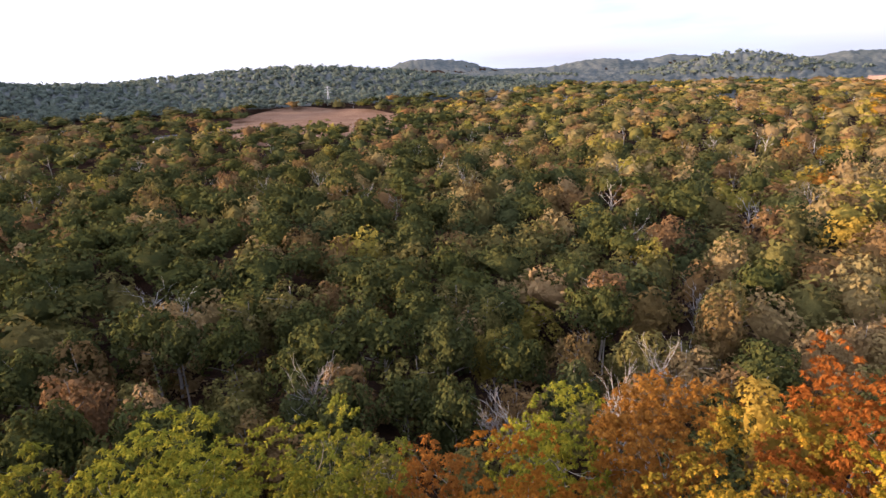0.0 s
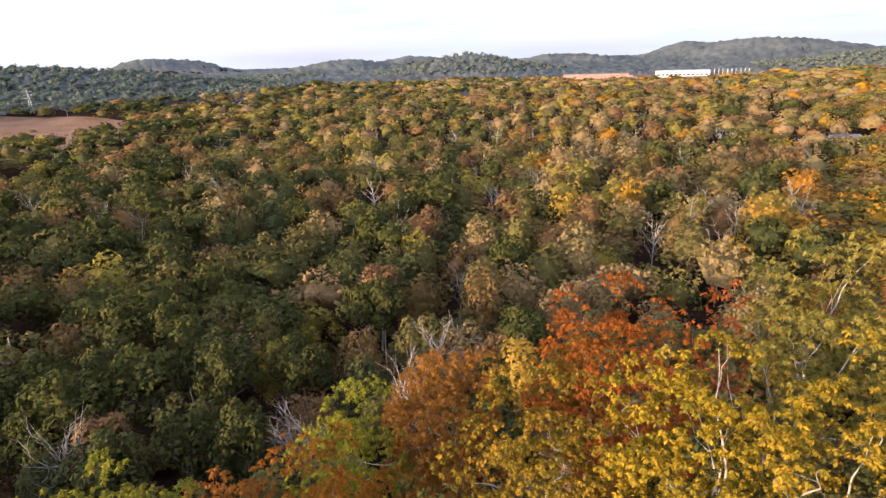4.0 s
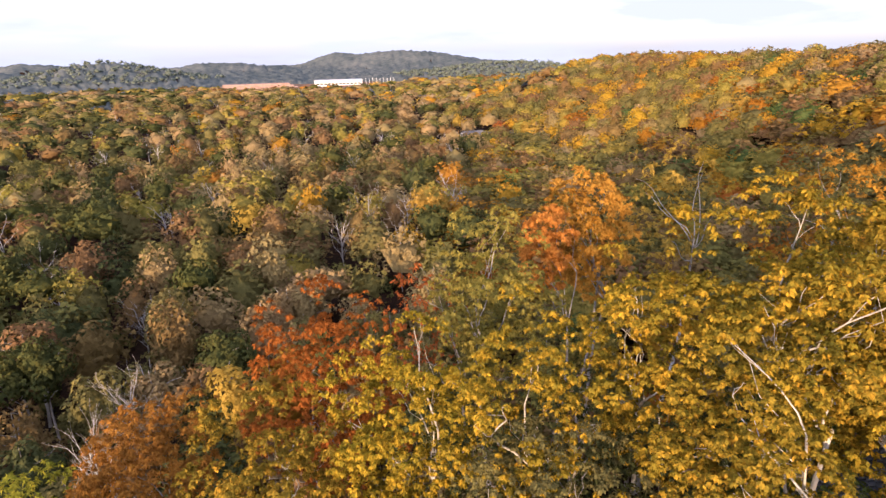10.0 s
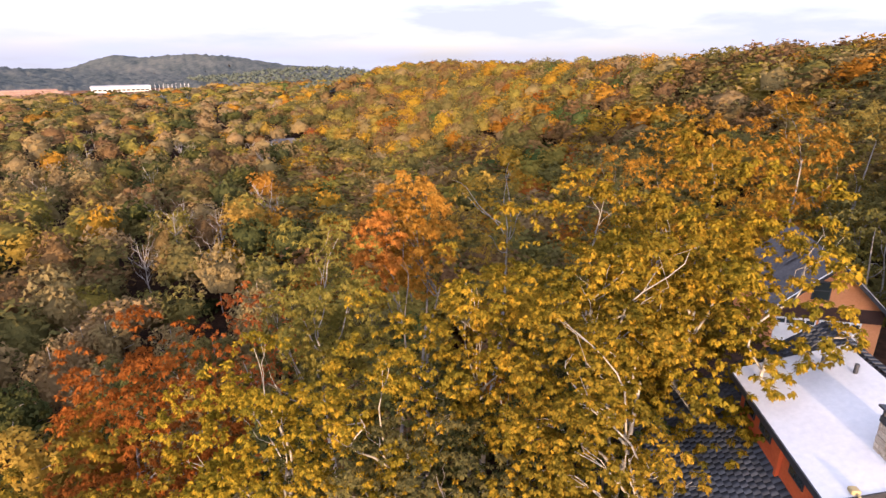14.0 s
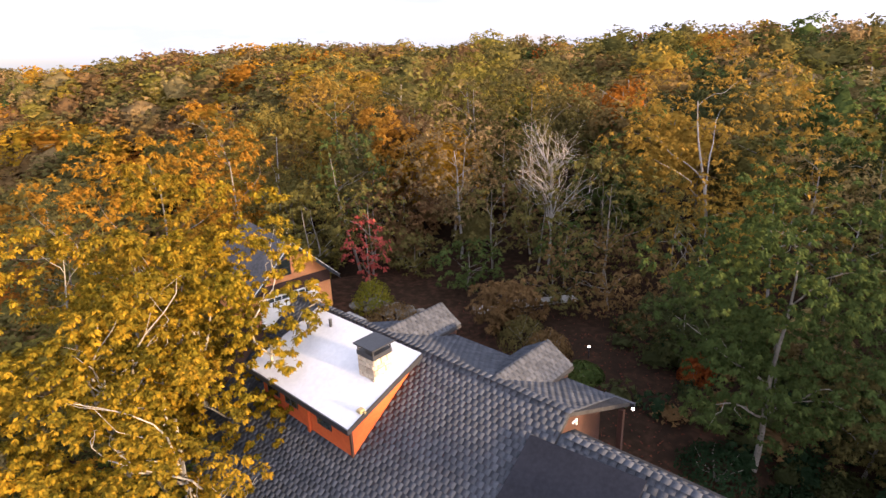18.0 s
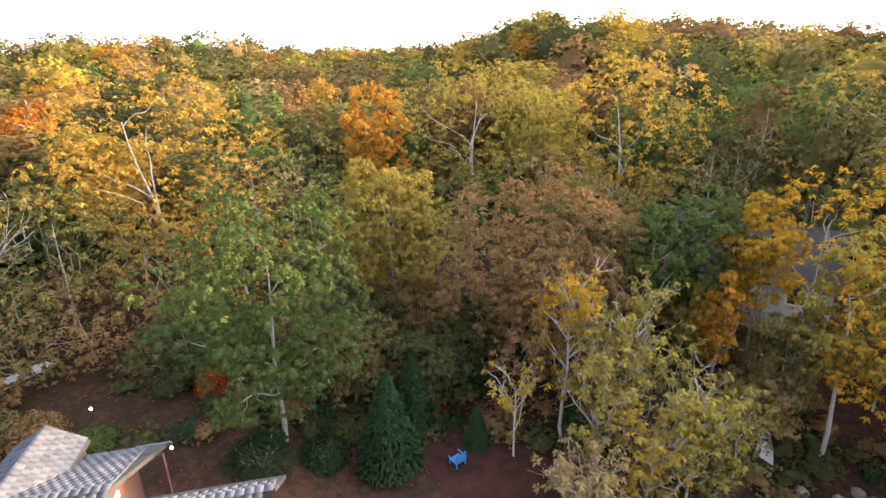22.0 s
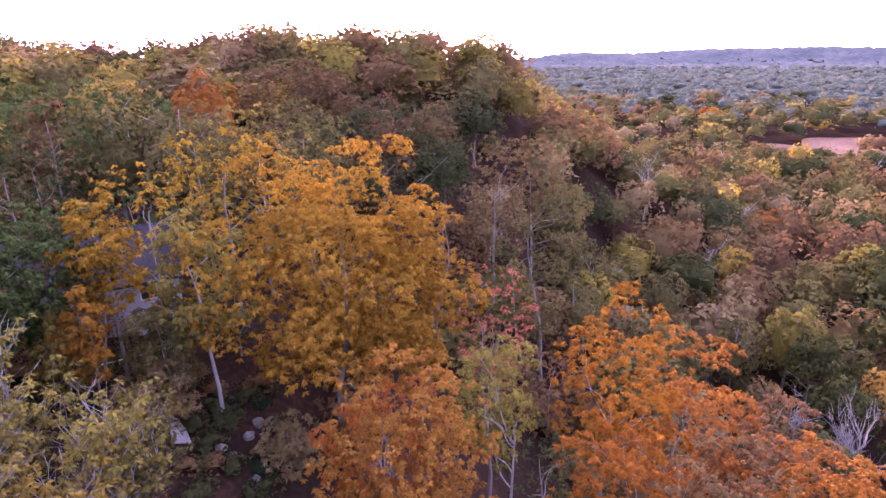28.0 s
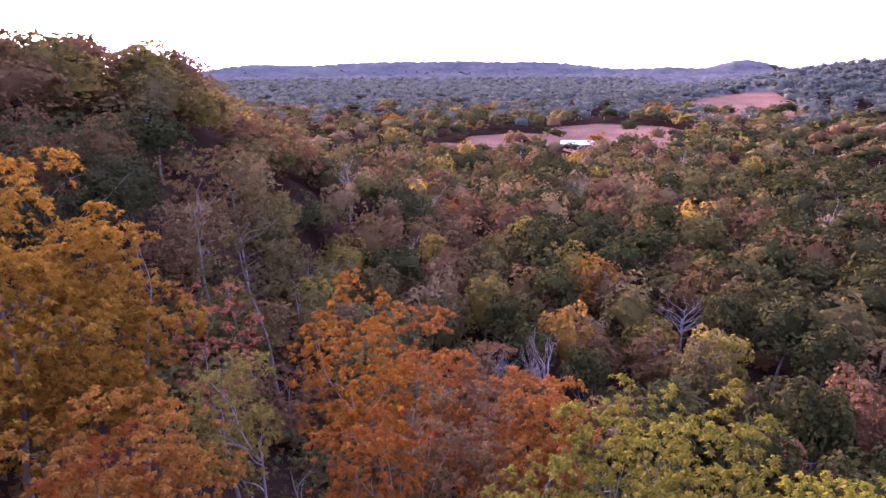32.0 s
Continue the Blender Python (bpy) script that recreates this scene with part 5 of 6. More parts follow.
for k in range(6):
    part("roof_slat", prism("roof_slat", [(3.2 + k * 0.32, 0.35, gr_ - 0.28), (3.4 + k * 0.32, 0.35, gr_ - 0.28), (3.4 + k * 0.32, 1.7, gr_ - 1.4), (3.2 + k * 0.32, 1.7, gr_ - 1.4)], (0, 0, 1), 0.03, ROOF_GREY), garage)
for y0 in (-1.85, 0.45):
    door = part("garage_door", box("garage_door", 0.17, 0.24, y0, y0 + 2.15, 0.0, 2.1, WHITE_PAINT), garage, "white panelled garage door")
    for row in range(3):
        for col in range(4):
            part("panel", box("panel", 0.155, 0.172, y0 + 0.08 + col * 0.515, y0 + 0.52 + col * 0.515, 0.08 + row * 0.55, 0.52 + row * 0.55, WHITE_PAINT, 0.01), door)
    for col in range(4):
        part("pane", box("pane", 0.155, 0.172, y0 + 0.08 + col * 0.515, y0 + 0.52 + col * 0.515, 1.74, 2.0, GLASS), door)
gwin = part("window", box("window", 0.19, 0.247, 0.05, 1.0, 3.35, 4.5, DARK_METAL, 0.01), garage, "dark framed sash window")
for z0 in (3.42, 3.95):
    part("pane", box("pane", 0.18, 0.192, 0.13, 0.92, z0, z0 + 0.46, GLASS), gwin)
part("vent", box("vent", 0.2, 0.247, 0.3, 0.6, 4.75, 5.0, DARK_METAL), garage)

# concrete court and drive: low slabs on the ground


def slab_on_ground(name, label, pts, lift, material, category="drive"):
    bm = bmesh.new()
    top = [bm.verts.new((x, y, gz(x, y) + lift)) for x, y in pts]
    low = [bm.verts.new((x, y, gz(x, y) - 0.4)) for x, y in pts]
    bm.faces.new(top)
    for k in range(len(pts)):
        bm.faces.new((top[k], low[k], low[(k + 1) % len(pts)], top[(k + 1) % len(pts)]))
    return tagged(new(name, mesh_of(bm, name, material)), label, category, kind="structure")


slab_on_ground("driveway", "pale concrete court before the garage doors", [(26.0, -17.5), (31.2, -17.0), (31.1, -9.8), (25.8, -10.6)], 0.06, CONCRETE)
slab_on_ground("driveway", "pale concrete drive curving through the trees", [(25.6, -23.9), (24.2, -25.6), (22.6, -27.2), (21.0, -29.4), (20.1, -29.0), (21.6, -26.7), (23.2, -25.0), (24.7, -23.3)], 0.12, CONCRETE)
slab_on_ground("pavement", "pale stone path beside the neighbouring deck", [(-20.1, -20.6), (-19.4, -21.1), (-20.3, -22.6), (-21.0, -22.1)], 0.05, CONCRETE, "path")

MULCH = surface("red_mulch", (0.016, 0.010, 0.009), (0.052, 0.023, 0.018), 1.3, 0.95, 0.6, fine=12)


def mulch_bed(label, x, y, long, wide, turn):
    """A low mound of shredded bark with an uneven edge, laid over the ground."""
    v, rings_m, n = [(x, y, gz(x, y) + 0.22)], 5, 28
    for q in range(1, rings_m + 1):
        for k in range(n):
            a = 2 * math.pi * k / n
            e = q / rings_m * (1 + 0.08 * math.sin(3 * a + x) + 0.05 * math.sin(7 * a))
            px, py = math.cos(a) * long * e, math.sin(a) * wide * e
            wx, wy = x + px * math.cos(turn) - py * math.sin(turn), y + px * math.sin(turn) + py * math.cos(turn)
            v.append((wx, wy, gz(wx, wy) + 0.22 - 0.24 * (q / rings_m) ** 3))
    inner = np.array([(0, 1 + k, 1 + (k + 1) % n) for k in range(n)])
    outer = np.array([(1 + q * n + k, 1 + (q + 1) * n + k, 1 + (q + 1) * n + (k + 1) % n, 1 + q * n + (k + 1) % n) for q in range(rings_m - 1) for k in range(n)])
    tagged(new("mulch_bed", smooth(raw("mulch_bed", v, [inner, outer], MULCH))), label, "garden bed", kind="structure")


mulch_bed("reddish bark mulch bed under half-bare trees", *polar(-188.5, 22.0), 3.2, 5.2, 0.2)
mulch_bed("reddish bark mulch bed beside dark spruces", *polar(-197.0, 20.0), 2.6, 4.0, 0.4)

# boulders


def boulder(x, y, size, seed, label):
    rng = np.random.default_rng(seed)
    bm = bmesh.new()
    bmesh.ops.create_icosphere(bm, subdivisions=2, radius=size)
    for v in bm.verts:
        v.co *= 1 + 0.35 * noise.noise(v.co * (1.3 / size) + Vector((seed, 0, 0)))
        v.co.z *= 0.65
    ob = tagged(new("boulder", mesh_of(bm, "boulder", ROCK)), label, "rock", "boulders by the court")
    ob.matrix_world = Matrix.Translation((x, y, gz(x, y) + size * 0.3)) @ Matrix.Rotation(rng.uniform(0, 6.28), 4, "Z")


rng_b = np.random.default_rng(11)
for k in range(22):
    boulder(31.8 - k * 0.32 + rng_b.uniform(-0.3, 0.3), -17.7 - (k % 3) * 0.55 - k * 0.13, rng_b.uniform(0.28, 0.6), k, "rough grey boulder in the rock wall by the drive")
for k in range(14):
    boulder(-23.0 + rng_b.uniform(-2, 2.5), -17.9 + rng_b.uniform(-1.6, 1.8), rng_b.uniform(0.15, 0.42), 40 + k, "pale grey rock on the slope below the path")

# garden lamps


def garden_lamp(x, y):
    ob = tagged(new("garden_lamp"), "small lit garden lamp on a dark stake", "lamp", "garden lamps")
    ob.location = (x, y, gz(x, y))
    bm = bmesh.new()
    bmesh.ops.create_cone(bm, cap_ends=True, segments=8, radius1=0.025, radius2=0.02, depth=0.7, matrix=Matrix.Translation((0, 0, 0.35)))
    part("stake", mesh_of(bm, "stake", DARK_METAL), ob)
    bm = bmesh.new()
    bmesh.ops.create_uvsphere(bm, u_segments=12, v_segments=8, radius=0.07, matrix=Matrix.Translation((0, 0, 0.78)))
    part("bulb", mesh_of(bm, "bulb", LAMP_GLOW), ob)


garden_lamp(14.7, -22.5)

# shrubs and conifers


def shrub(name, label, x, y, rad, high, kind, seed, leaf=0.16, count=2200, category="shrub"):
    rng = np.random.default_rng(seed)
    ob = tagged(new(name), label, category)
    ob.location = (x, y, gz(x, y) - 0.05)
    o = unit(rng.normal(size=(count, 3)))
    o[:, 2] = np.abs(o[:, 2]) * 1.0 - 0.1
    lump = 1 + 0.16 * np.sin(o[:, 0] * 7 + seed) * np.cos(o[:, 1] * 6) * np.sin(o[:, 2] * 5)
    p = o * np.array([rad, rad, high]) * (lump * rng.uniform(0.75, 1.03, count))[:, None]
    p[:, 2] = np.maximum(p[:, 2], 0.02) + 0.1
    v, f = leaf_quads(p, unit(o + rng.normal(size=o.shape) * 0.4), rng.normal(size=o.shape), rng.uniform(0.7, 1.3, count) * leaf, rng.uniform(0.4, 0.7, count) * leaf)
    part("crown", raw("crown", v, [f], LEAF[kind]), ob)
    pieces = [tube(bent(np.zeros(3), np.array([math.cos(a) * rad * 0.6, math.sin(a) * rad * 0.6, high * 0.75]), rng, 0.06, 4), np.linspace(0.05, 0.015, 4), 4) for a in np.linspace(0, 6.28, 7)[:-1]]
    sv, sf = join(pieces)
    part("stem", raw("stem", sv, [sf], BARK), ob)


def conifer(x, y, tall, rad, seed, label, kind="spruce"):
    rng = np.random.default_rng(seed)
    ob = tagged(new("spruce_tree"), label, "tree")
    ob.location = (x, y, gz(x, y) - 0.1)
    n = int(5200 * min(1, tall / 6))
    t = rng.uniform(0.0, 1, n) ** 1.35
    ph = rng.uniform(0, 6.28, n)
    whorl = 0.72 + 0.28 * np.abs(np.sin(t * 26)) * (1 + 0.2 * np.sin(ph * 5))
    rr = rad * (1 - t) ** 0.85 * whorl * rng.uniform(0.72, 1.05, n) + 0.03
    c = np.stack([rr * np.cos(ph), rr * np.sin(ph), 0.25 + t * (tall - 0.35)], -1)
    o = np.stack([np.cos(ph), np.sin(ph), 0.15 + 0 * ph], -1)
    v, f = leaf_quads(c, unit(o * 0.5 + np.array([0, 0, 0.7]) + rng.normal(size=o.shape) * 0.3), unit(o - np.array([0, 0, 0.35]) + rng.normal(size=o.shape) * 0.3), rng.uniform(0.2, 0.4, n), rng.uniform(0.07, 0.13, n))
    part("needles", raw("needles", v, [f], LEAF[kind]), ob)
    sv, sf = tube(np.array([[0, 0, 0], [0, 0, tall * 0.5], [0, 0, tall * 0.97]]), np.array([0.13, 0.08, 0.02]), 6)
    part("trunk", raw("trunk", sv, [sf], BARK), ob)


conifer(0.2, -19.9, 5.4, 1.75, 1, "dark green conical spruce by the mulch bed")
conifer(-1.1, -22.4, 4.6, 1.5, 2, "dark green spruce in the shade of oaks")
conifer(-4.1, -20.7, 2.6, 0.7, 3, "small blue-grey spruce beside the red mulch")
shrub("shrub", "rounded yellow-green shrub above the rock wall", 30.6, -18.7, 1.55, 2.4, "lime", 5)
shrub("shrub", "low grey-brown shrub below the rock wall", 27.4, -18.3, 2.1, 1.4, "brown", 6)
shrub("shrub", "low brown shrub beside the drive", 24.6, -18.8, 1.8, 1.3, "brown", 7)
shrub("azalea", "magenta flowering azalea by the house", 17.5, -18.1, 0.9, 0.9, "magenta", 8, 0.11)
shrub("azalea", "magenta flowering azalea near the entrance", 15.7, -18.6, 0.8, 0.8, "magenta", 9, 0.11)
shrub("shrub", "small crimson shrub on brown mulch", 9.7, -24.8, 0.9, 1.6, "crimson", 10)
shrub("shrub", "low bright green shrub on the lawn edge", 13.8, -20.8, 1.1, 0.7, "green", 12)
shrub("shrub", "dark rounded evergreen shrub at the bed", 5.9, -18.8, 1.6, 1.5, "spruce", 13)
shrub("shrub", "dark clipped evergreen shrub by the path", 3.4, -20.3, 1.3, 1.2, "spruce", 14)
shrub("shrub", "low dark green shrub under the oaks", 2.4, -22.7, 1.5, 1.0, "darkgreen", 15)
shrub("shrub", "low red shrub on mulch", -2.2, -23.8, 0.8, 0.7, "crimson", 16)
shrub("shrub", "olive shrub at the edge of the lawn", 18.8, -21.7, 1.6, 1.8, "olive", 17)
shrub("shrub", "brown-leaved shrub below the drive", 16.6, -21.3, 1.4, 1.6, "brown", 18)
for k, (sx_, sy_, sr, sh, sk) in enumerate(((-19.4, -24.4, 1.5, 1.8, "brown"), (-21.8, -26.1, 1.7, 2.2, "olive"), (-17.7, -27.2, 1.5, 1.7, "darkgreen"), (-23.0, -29.7, 1.8, 2.6, "brown"), (-20.0, -30.4, 1.6, 2.2, "tan"), (-25.2, -26.9, 1.6, 2.0, "darkgreen"))):
    shrub("shrub", {"brown": "dull brown shrub below the neighbouring deck", "olive": "olive shrub on the slope below the deck", "darkgreen": "dark green shrub in the oaks' shade", "tan": "thin tan shrub on dark leaf litter"}[sk], sx_, sy_, sr, sh, sk, 70 + k)
shrub("shrub", "grey-green shrub near the rocks", -18.2, -15.4, 1.2, 1.1, "olive", 19)

# a bare tree, a small red dogwood and a half-bare tree near the house


def bare_tree(x, y, tall, rad, limbs, twigs, seed, label, leaves=None, per=0):
    rng = np.random.default_rng(seed)
    ob = tagged(new("bare_tree"), label, "tree")
    ob.location = (x, y, gz(x, y) - 0.2)
    v, f = bare_crown(rng, tall, rad, limbs, twigs)
    part("trunk", raw("trunk", v, [f], BARK_GREY), ob)
    if leaves:
        tips = v[rng.integers(int(len(v) * 0.25), len(v), per)]
        tips = tips[tips[:, 2] > tall * 0.22]
        lv, lf = leaves_round(rng, tips, unit(tips - np.array([0, 0, tall * 0.5])), 9, 0.24, 0.7, 0.34)
        part("crown", raw("crown", lv, [lf], LEAF[leaves]), ob)


bare_tree(24.9, -31.6, 11.5, 3.6, 26, 11, 31, "leafless pale grey tree behind the house")
for az, r, tall, rad, limbs, seed, kind, per, label in (
        (-202.2, 22.6, 10.5, 2.4, 22, 32, "honey", 330, "thin half-bare tree with amber leaf tips"),
        (-207.2, 20.8, 9.0, 2.4, 24, 38, "goldgreen", 420, "slender pale-stemmed tree with sparse yellow leaves"),
        (-209.6, 23.8, 9.8, 2.8, 26, 33, "goldgreen", 560, "slender tree with sparse gold-green leaves"),
        (-213.4, 20.0, 8.2, 2.6, 24, 40, "gold", 420, "low half-bare tree with tan-gold leaves"),
        (-217.5, 22.1, 9.0, 2.8, 26, 39, "goldgreen", 560, "slender tree with thinning gold-brown leaves"),
        (-205.8, 17.7, 5.5, 2.2, 20, 41, "tan", 320, "low twiggy tree with thin tan leaves"),
        (-212.1, 17.4, 5.0, 2.3, 20, 42, "goldgreen", 340, "low twiggy tree with thin yellow leaves"),
        (-219.8, 23.2, 6.5, 2.4, 20, 43, "olive", 420, "slender olive-leaved tree above the path"),
        (-196.3, 20.5, 5.5, 1.9, 9, 34, "gold", 60, "low half-bare sapling with orange-gold leaves")):
    x, y = polar(az, r)
    bare_tree(x, y, tall, rad, limbs, 7, seed, label, kind, per)
bare_tree(-25.0, 36.0, 12.0, 5.0, 24, 10, 35, "leafless brown-grey tree in the valley bottom")
bare_tree(-35.0, 30.4, 11.0, 4.5, 20, 10, 36, "leafless grey tree among dark pines")
bare_tree(45.3, 39.5, 13.0, 3.6, 20, 9, 37, "leafless silver-grey tree in the valley wood")

# ---- blue garden chair ----
chair = tagged(new("garden_chair"), "blue slatted garden chair on the mulch bed", "chair")
chair.matrix_world = Matrix.Translation((-3.0, -19.5, gz(-3.0, -19.5))) @ Matrix.Rotation(0.6, 4, "Z")
for px, py in ((-0.28, -0.28), (0.24, -0.28), (-0.28, 0.24), (0.24, 0.24)):
    part("leg", box("leg", px, px + 0.05, py, py + 0.05, 0, 0.42, BLUE_PAINT), chair)
for k in range(5):
    part("seat_slat", box("seat_slat", -0.3, 0.3, -0.28 + k * 0.115, -0.18 + k * 0.115, 0.42, 0.45, BLUE_PAINT, 0.005), chair)
    part("back_slat", box("back_slat", -0.29 + k * 0.12, -0.19 + k * 0.12, 0.27, 0.30, 0.45, 0.95, BLUE_PAINT, 0.005), chair)
for px in (-0.34, 0.3):
    part("armrest", box("armrest", px, px + 0.06, -0.3, 0.3, 0.62, 0.65, BLUE_PAINT, 0.005), chair)

# ---- the neighbouring house with its white deck, half hidden in the trees ----
# darker version of the weathered roof: tree shade put into its colour
ROOF_SHADED = surface("shaded_shingle_roof", (0.022, 0.021, 0.022), (0.05, 0.047, 0.048), 0.7, 0.92, 0.4)
near_h = tagged(new("house"), "grey-sided house with white deck among oaks", "house", "houses among the trees")
near_h.matrix_world = Matrix.Translation((-25.6, -33.3, 0.8)) @ Matrix.Rotation(radians(-37), 4, "Z")
part("wall", prism("wall", [(-5, -4, -3), (-5, -4, 5.2), (-5, 0, 7.6), (-5, 4, 5.2), (-5, 4, -3)], (1, 0, 0), 10, GREY_SIDING), near_h)
for sgn in (-1, 1):
    part("roof", prism("roof", [(-5.4, 0, 7.85), (5.4, 0, 7.85), (5.4, sgn * 4.5, 5.1), (-5.4, sgn * 4.5, 5.1)], (0, 0, -1), 0.15, ROOF_SHADED), near_h)
for x0 in (-3.6, -0.6, 2.4):
    win = part("window", box("window", x0, x0 + 1.1, 4.0, 4.05, 3.7, 5.1, WHITE_PAINT), near_h)
    part("pane", box("pane", x0 + 0.1, x0 + 1.0, 4.05, 4.06, 3.8, 5.0, GLASS), win)
part("deck_floor", box("deck_floor", -4.0, 4.5, 4.05, 7.0, 0.2, 0.35, CONCRETE), near_h)
part("handrail", box("handrail", -4.0, 4.5, 6.9, 7.0, 1.25, 1.32, WHITE_PAINT), near_h, "white handrail")
for k in range(28):
    part("baluster", box("baluster", -4.0 + k * 0.31, -3.95 + k * 0.31, 6.93, 6.98, 0.35, 1.25, WHITE_PAINT), near_h)
for k in range(4):
    part("deck_post", box("deck_post", -4.0 + k * 2.8, -3.86 + k * 2.8, 6.85, 6.99, -3, 0.2, WHITE_PAINT), near_h)

# ---- fields ----


def field(az, r, across, deep, label):
    cx, cy = polar(az, r)
    u, w = np.array([cx, cy]) / r, np.array([-cy, cx]) / r
    ph = np.linspace(0, 2 * math.pi, 49)[:-1]
    rings_f = np.linspace(0, 1, 9)
    v = []
    rng = np.random.default_rng(int(r))
    edge = 1.08 + 0.06 * np.sin(ph * 3 + r) + 0.04 * np.sin(ph * 7)
    for q in rings_f:
        for k, a in enumerate(ph):
            p = np.array([cx, cy]) + u * math.cos(a) * deep * q * edge[k] + w * math.sin(a) * across * q * edge[k]
            v.append((p[0], p[1], gz(*p) + 0.8))
    n = len(ph)
    f = [(i * n + k, i * n + (k + 1) % n, (i + 1) * n + (k + 1) % n, (i + 1) * n + k) for i in range(len(rings_f) - 1) for k in range(n)]
    tagged(new("field", smooth(raw("field", v, [np.array(f)], GRASS))), label, "field", kind="structure")


field(-346.8, 660, 116, 212, "dry reddish-brown hay field in the valley")
field(-297.5, 440, 54, 97, "dry brown pasture by the farm")
field(-289, 400, 42, 44, "bare dry meadow among trees")
field(-282, 345, 27, 37, "small dry clearing at the valley foot")
field(-307.3, 780, 60, 168, "long reddish pasture before dark woods")
field(-43.9, 1240, 195, 185, "cleared pale ground round the plant")


def shed(name, label, az, r, turn, long, deep, eave, ridge, wall, roof, group=""):
    x, y = polar(az, r)
    ob = tagged(new(name), label, "building", group)
    ob.matrix_world = Matrix.Translation((x, y, gz(x, y) - 0.2)) @ Matrix.Rotation(radians(az + turn), 4, "Z")
    part("wall", prism("wall", [(-long / 2, -deep / 2, 0), (-long / 2, -deep / 2, eave), (-long / 2, 0, ridge - 0.15), (-long / 2, deep / 2, eave), (-long / 2, deep / 2, 0)], (1, 0, 0), long, wall), ob)
    for sgn in (-1, 1):
        part("roof", prism("roof", [(-long / 2 - 0.4, 0, ridge), (long / 2 + 0.4, 0, ridge), (long / 2 + 0.4, sgn * (deep / 2 + 0.5), eave - 0.1), (-long / 2 - 0.4, sgn * (deep / 2 + 0.5), eave - 0.1)], (0, 0, -1), 0.15, roof), ob)
    return ob


barn = shed("barn", "long pale tin-roofed barn beside brown pasture", -293.9, 368, 8, 22, 11, 3.6, 5.4, WHITE_PAINT, ROOF_TIN, "farm buildings")
part("barn_door", box("barn_door", 3, 7, -6.06, -6.0, 0, 3.2, DARK_METAL), barn)
shed("barn", "small white-roofed shed at the wood's edge", -292.0, 580, 10, 15, 9, 3.0, 4.4, BROWN_WOOD, ROOF_TIN, "farm buildings")
for az, r, turn, label in ((-59.9, 345, 20, "grey-roofed grey house among pines"), (-61.3, 338, -15, "grey-roofed brick house among pines"), (-63.2, 342, 0, "long grey-roofed house on the hillside road"), (-66.0, 303, 35, "grey-roofed house under green trees"), (-333.8, 570, 10, "white farmhouse at the field's edge"), (-332.6, 582, -20, "small white outbuilding at the field")):
    hob = shed("house", label, az, r, turn, 13, 9, 3.2, 6.2, BRICK if "brick" in label else GREY_SIDING if az > -80 else WHITE_PAINT, ROOF_GREY, "houses among the trees")
    for x0 in (-4.5, -1, 3):
        part("window", box("window", x0, x0 + 1.2, -4.56, -4.5, 1.1, 2.4, GLASS), hob)

# industrial plant on the plain
plant_w = surface("plant_white", (0.42, 0.40, 0.39), (0.52, 0.50, 0.48), 0.05, 0.6, 0.0)
clay = surface("bare_clay", (0.2, 0.125, 0.1), (0.31, 0.215, 0.175), 0.03, 0.9, 0.1)
x, y = polar(-46.8, 1300)
hall = tagged(new("factory"), "long white factory hall with rows of dark openings", "factory")
hall.matrix_world = Matrix.Translation((x, y, gz(x, y) - 1)) @ Matrix.Rotation(radians(-46.8), 4, "Z")
part("wall", box("wall", -52, 52, 0, 60, 0, 12, plant_w), hall)
part("roof", box("roof", -53, 53, -1, 61, 12, 13, plant_w), hall)
for k in range(12):
    part("window", box("window", -48 + k * 8.2, -42 + k * 8.2, -0.25, -0.03, 4.5, 7.5, GLASS), hall)
for k in range(9):
    part("mast", box("mast", 60 + k * 8, 60.7 + k * 8, 8 + (k % 3) * 6, 8.7 + (k % 3) * 6, 0, 15 + (k * 5) % 5, GREY_SIDING), hall)
x, y = polar(-39.5, 1300)
yard = tagged(new("earthwork"), "terraced red clay bank of a building yard", "earthwork")
yard.matrix_world = Matrix.Translation((x, y, gz(x, y) - 1)) @ Matrix.Rotation(radians(-39.5), 4, "Z")
for k in range(3):
    part("terrace", box("terrace", -88 + k * 5, 78 - k * 8, k * 12, k * 12 + 40, 0, 3.8 + k * 3.2, clay), yard)

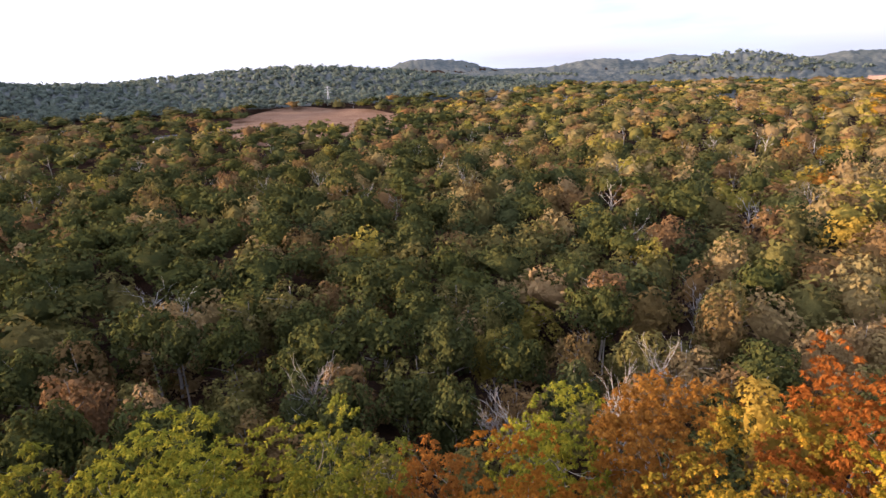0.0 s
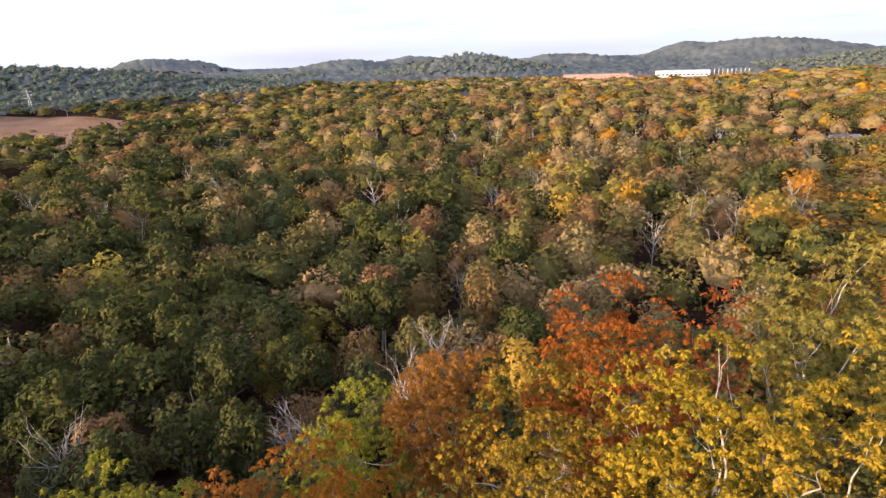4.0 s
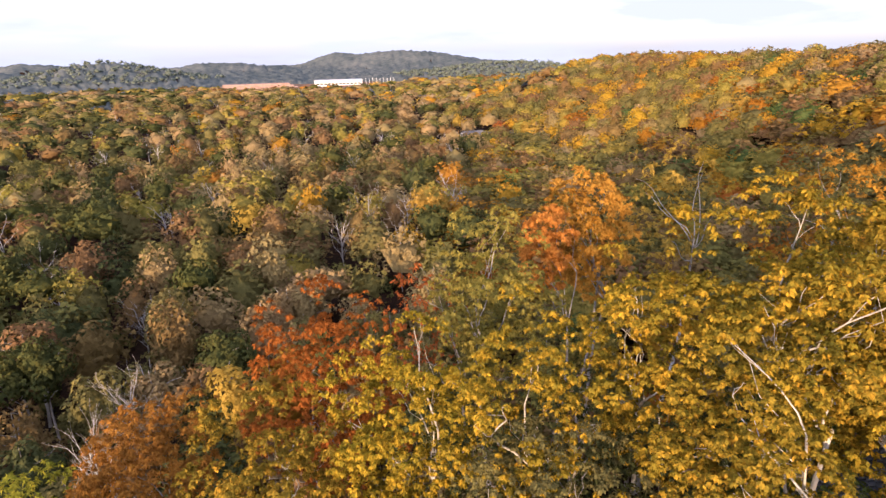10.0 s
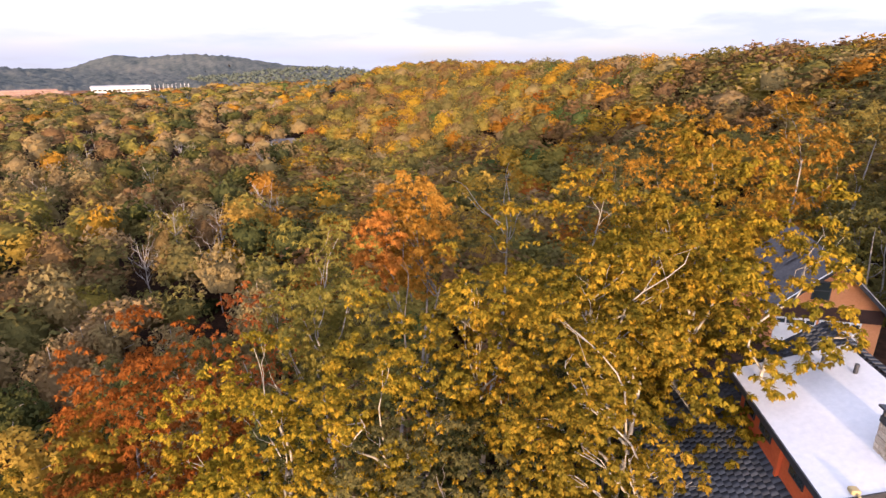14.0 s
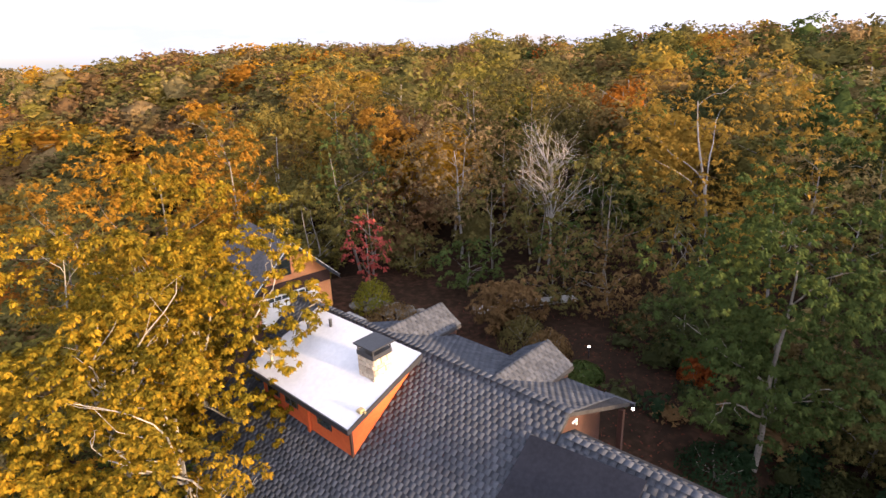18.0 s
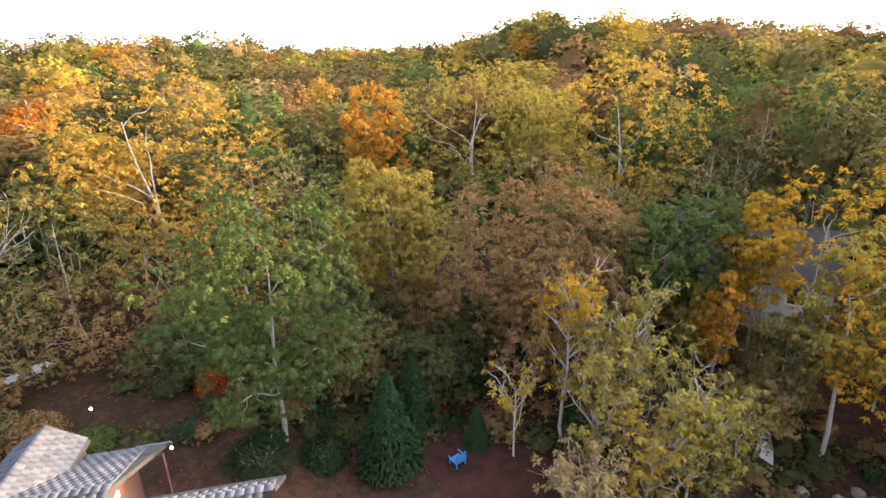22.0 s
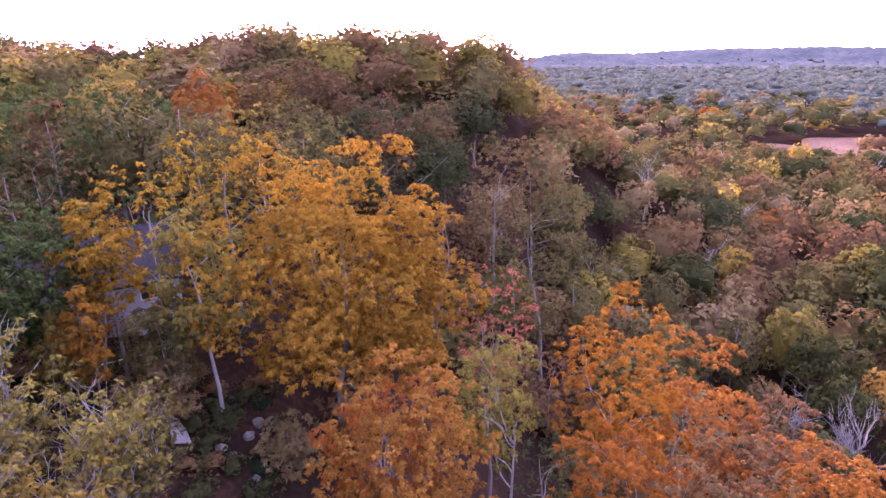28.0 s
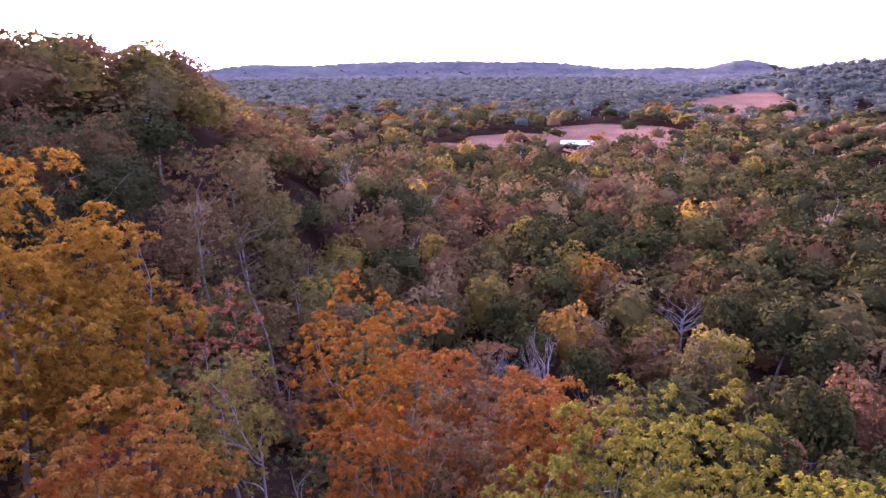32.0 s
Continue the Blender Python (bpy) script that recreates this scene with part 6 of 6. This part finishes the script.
# pylon line over the northern ridge
x, y = polar(-348.6, 900)
pylon = tagged(new("power_pylon"), "tall grey power pylon in a cutting", "pylon")
pylon.location = (x, y, gz(x, y) + 2)
for sx_, sy_ in ((-2, -2), (2, -2), (2, 2), (-2, 2)):
    v, f = tube(np.array([(sx_, sy_, -2), (sx_ * 0.4, sy_ * 0.4, 16), (sx_ * 0.15, sy_ * 0.15, 27)]), np.array([0.25, 0.2, 0.15]), 4)
    part("leg", raw("leg", v, [f], GREY_SIDING), pylon)
for z in (17, 21, 25):
    part("arm", box("arm", -5, 5, -0.2, 0.2, z, z + 0.4, GREY_SIDING), pylon)

# fallen leaves on the mulch beds south of the house
rng_l = np.random.default_rng(77)
n = 5200
la, lr = rng_l.uniform(-232, -128, n), rng_l.uniform(17.5, 36, n)
lx, ly = -np.sin(np.radians(la)) * lr, np.cos(np.radians(la)) * lr
keep = ~((lx > 2.4) & (lx < 23) & (ly > -15.8))
lx, ly = lx[keep], ly[keep]
n = len(lx)
lp = np.stack([lx, ly, ground(lx, ly) + 0.06], -1)
ln_ = rng_l.uniform(0.06, 0.15, n)
lv, lf = leaf_quads(lp, unit(rng_l.normal(size=(n, 3)) * 0.35 + np.array([0, 0, 1.0])), rng_l.normal(size=(n, 3)), ln_, ln_ * 0.7)
litter = foliage("fallen_leaf", (0.04, 0.015, 0.010), (0.10, 0.032, 0.020), (0.16, 0.065, 0.034), (0.24, 0.16, 0.09), through=0.1)
tagged(new("leaf_litter", raw("leaf_litter", lv, [lf], litter)), "red-brown fallen leaves scattered over the mulch", "leaves", kind="stuff")

# low dark growth over the mulch beds
for kind, share in (("darkgreen", 130), ("brown", 60), ("spruce", 70)):
    rng = np.random.default_rng(60 + share)
    forms = [simple_crown(rng, kind, 1.0, 1.4, 1, 120, 0.22, 0.7) for _ in range(3)]
    vs, fs, o = [], [], 0
    for _ in range(share):
        x, y = polar(rng.uniform(-236, -150), rng.uniform(21, 36))
        if (x > -3.5 and y > -20.5) or (-3.5 < x < 1 and y > -22):
            continue
        v, f = forms[rng.integers(0, 3)]
        wide = rng.uniform(0.6, 1.5)
        vs.append(v * np.array([wide, wide, rng.uniform(0.5, 1.2)]) + np.array([x, y, gz(x, y) + 0.25]))
        fs.append(f + o)
        o += len(v)
    low = new("groundcover", raw("groundcover", np.concatenate(vs), [np.concatenate(fs)], LEAF[kind]))
    tagged(low, {"darkgreen": "low dark green groundcover", "brown": "low withered brown growth", "spruce": "low evergreen groundcover"}[kind] + " over the mulch beds", "groundcover", kind="stuff")
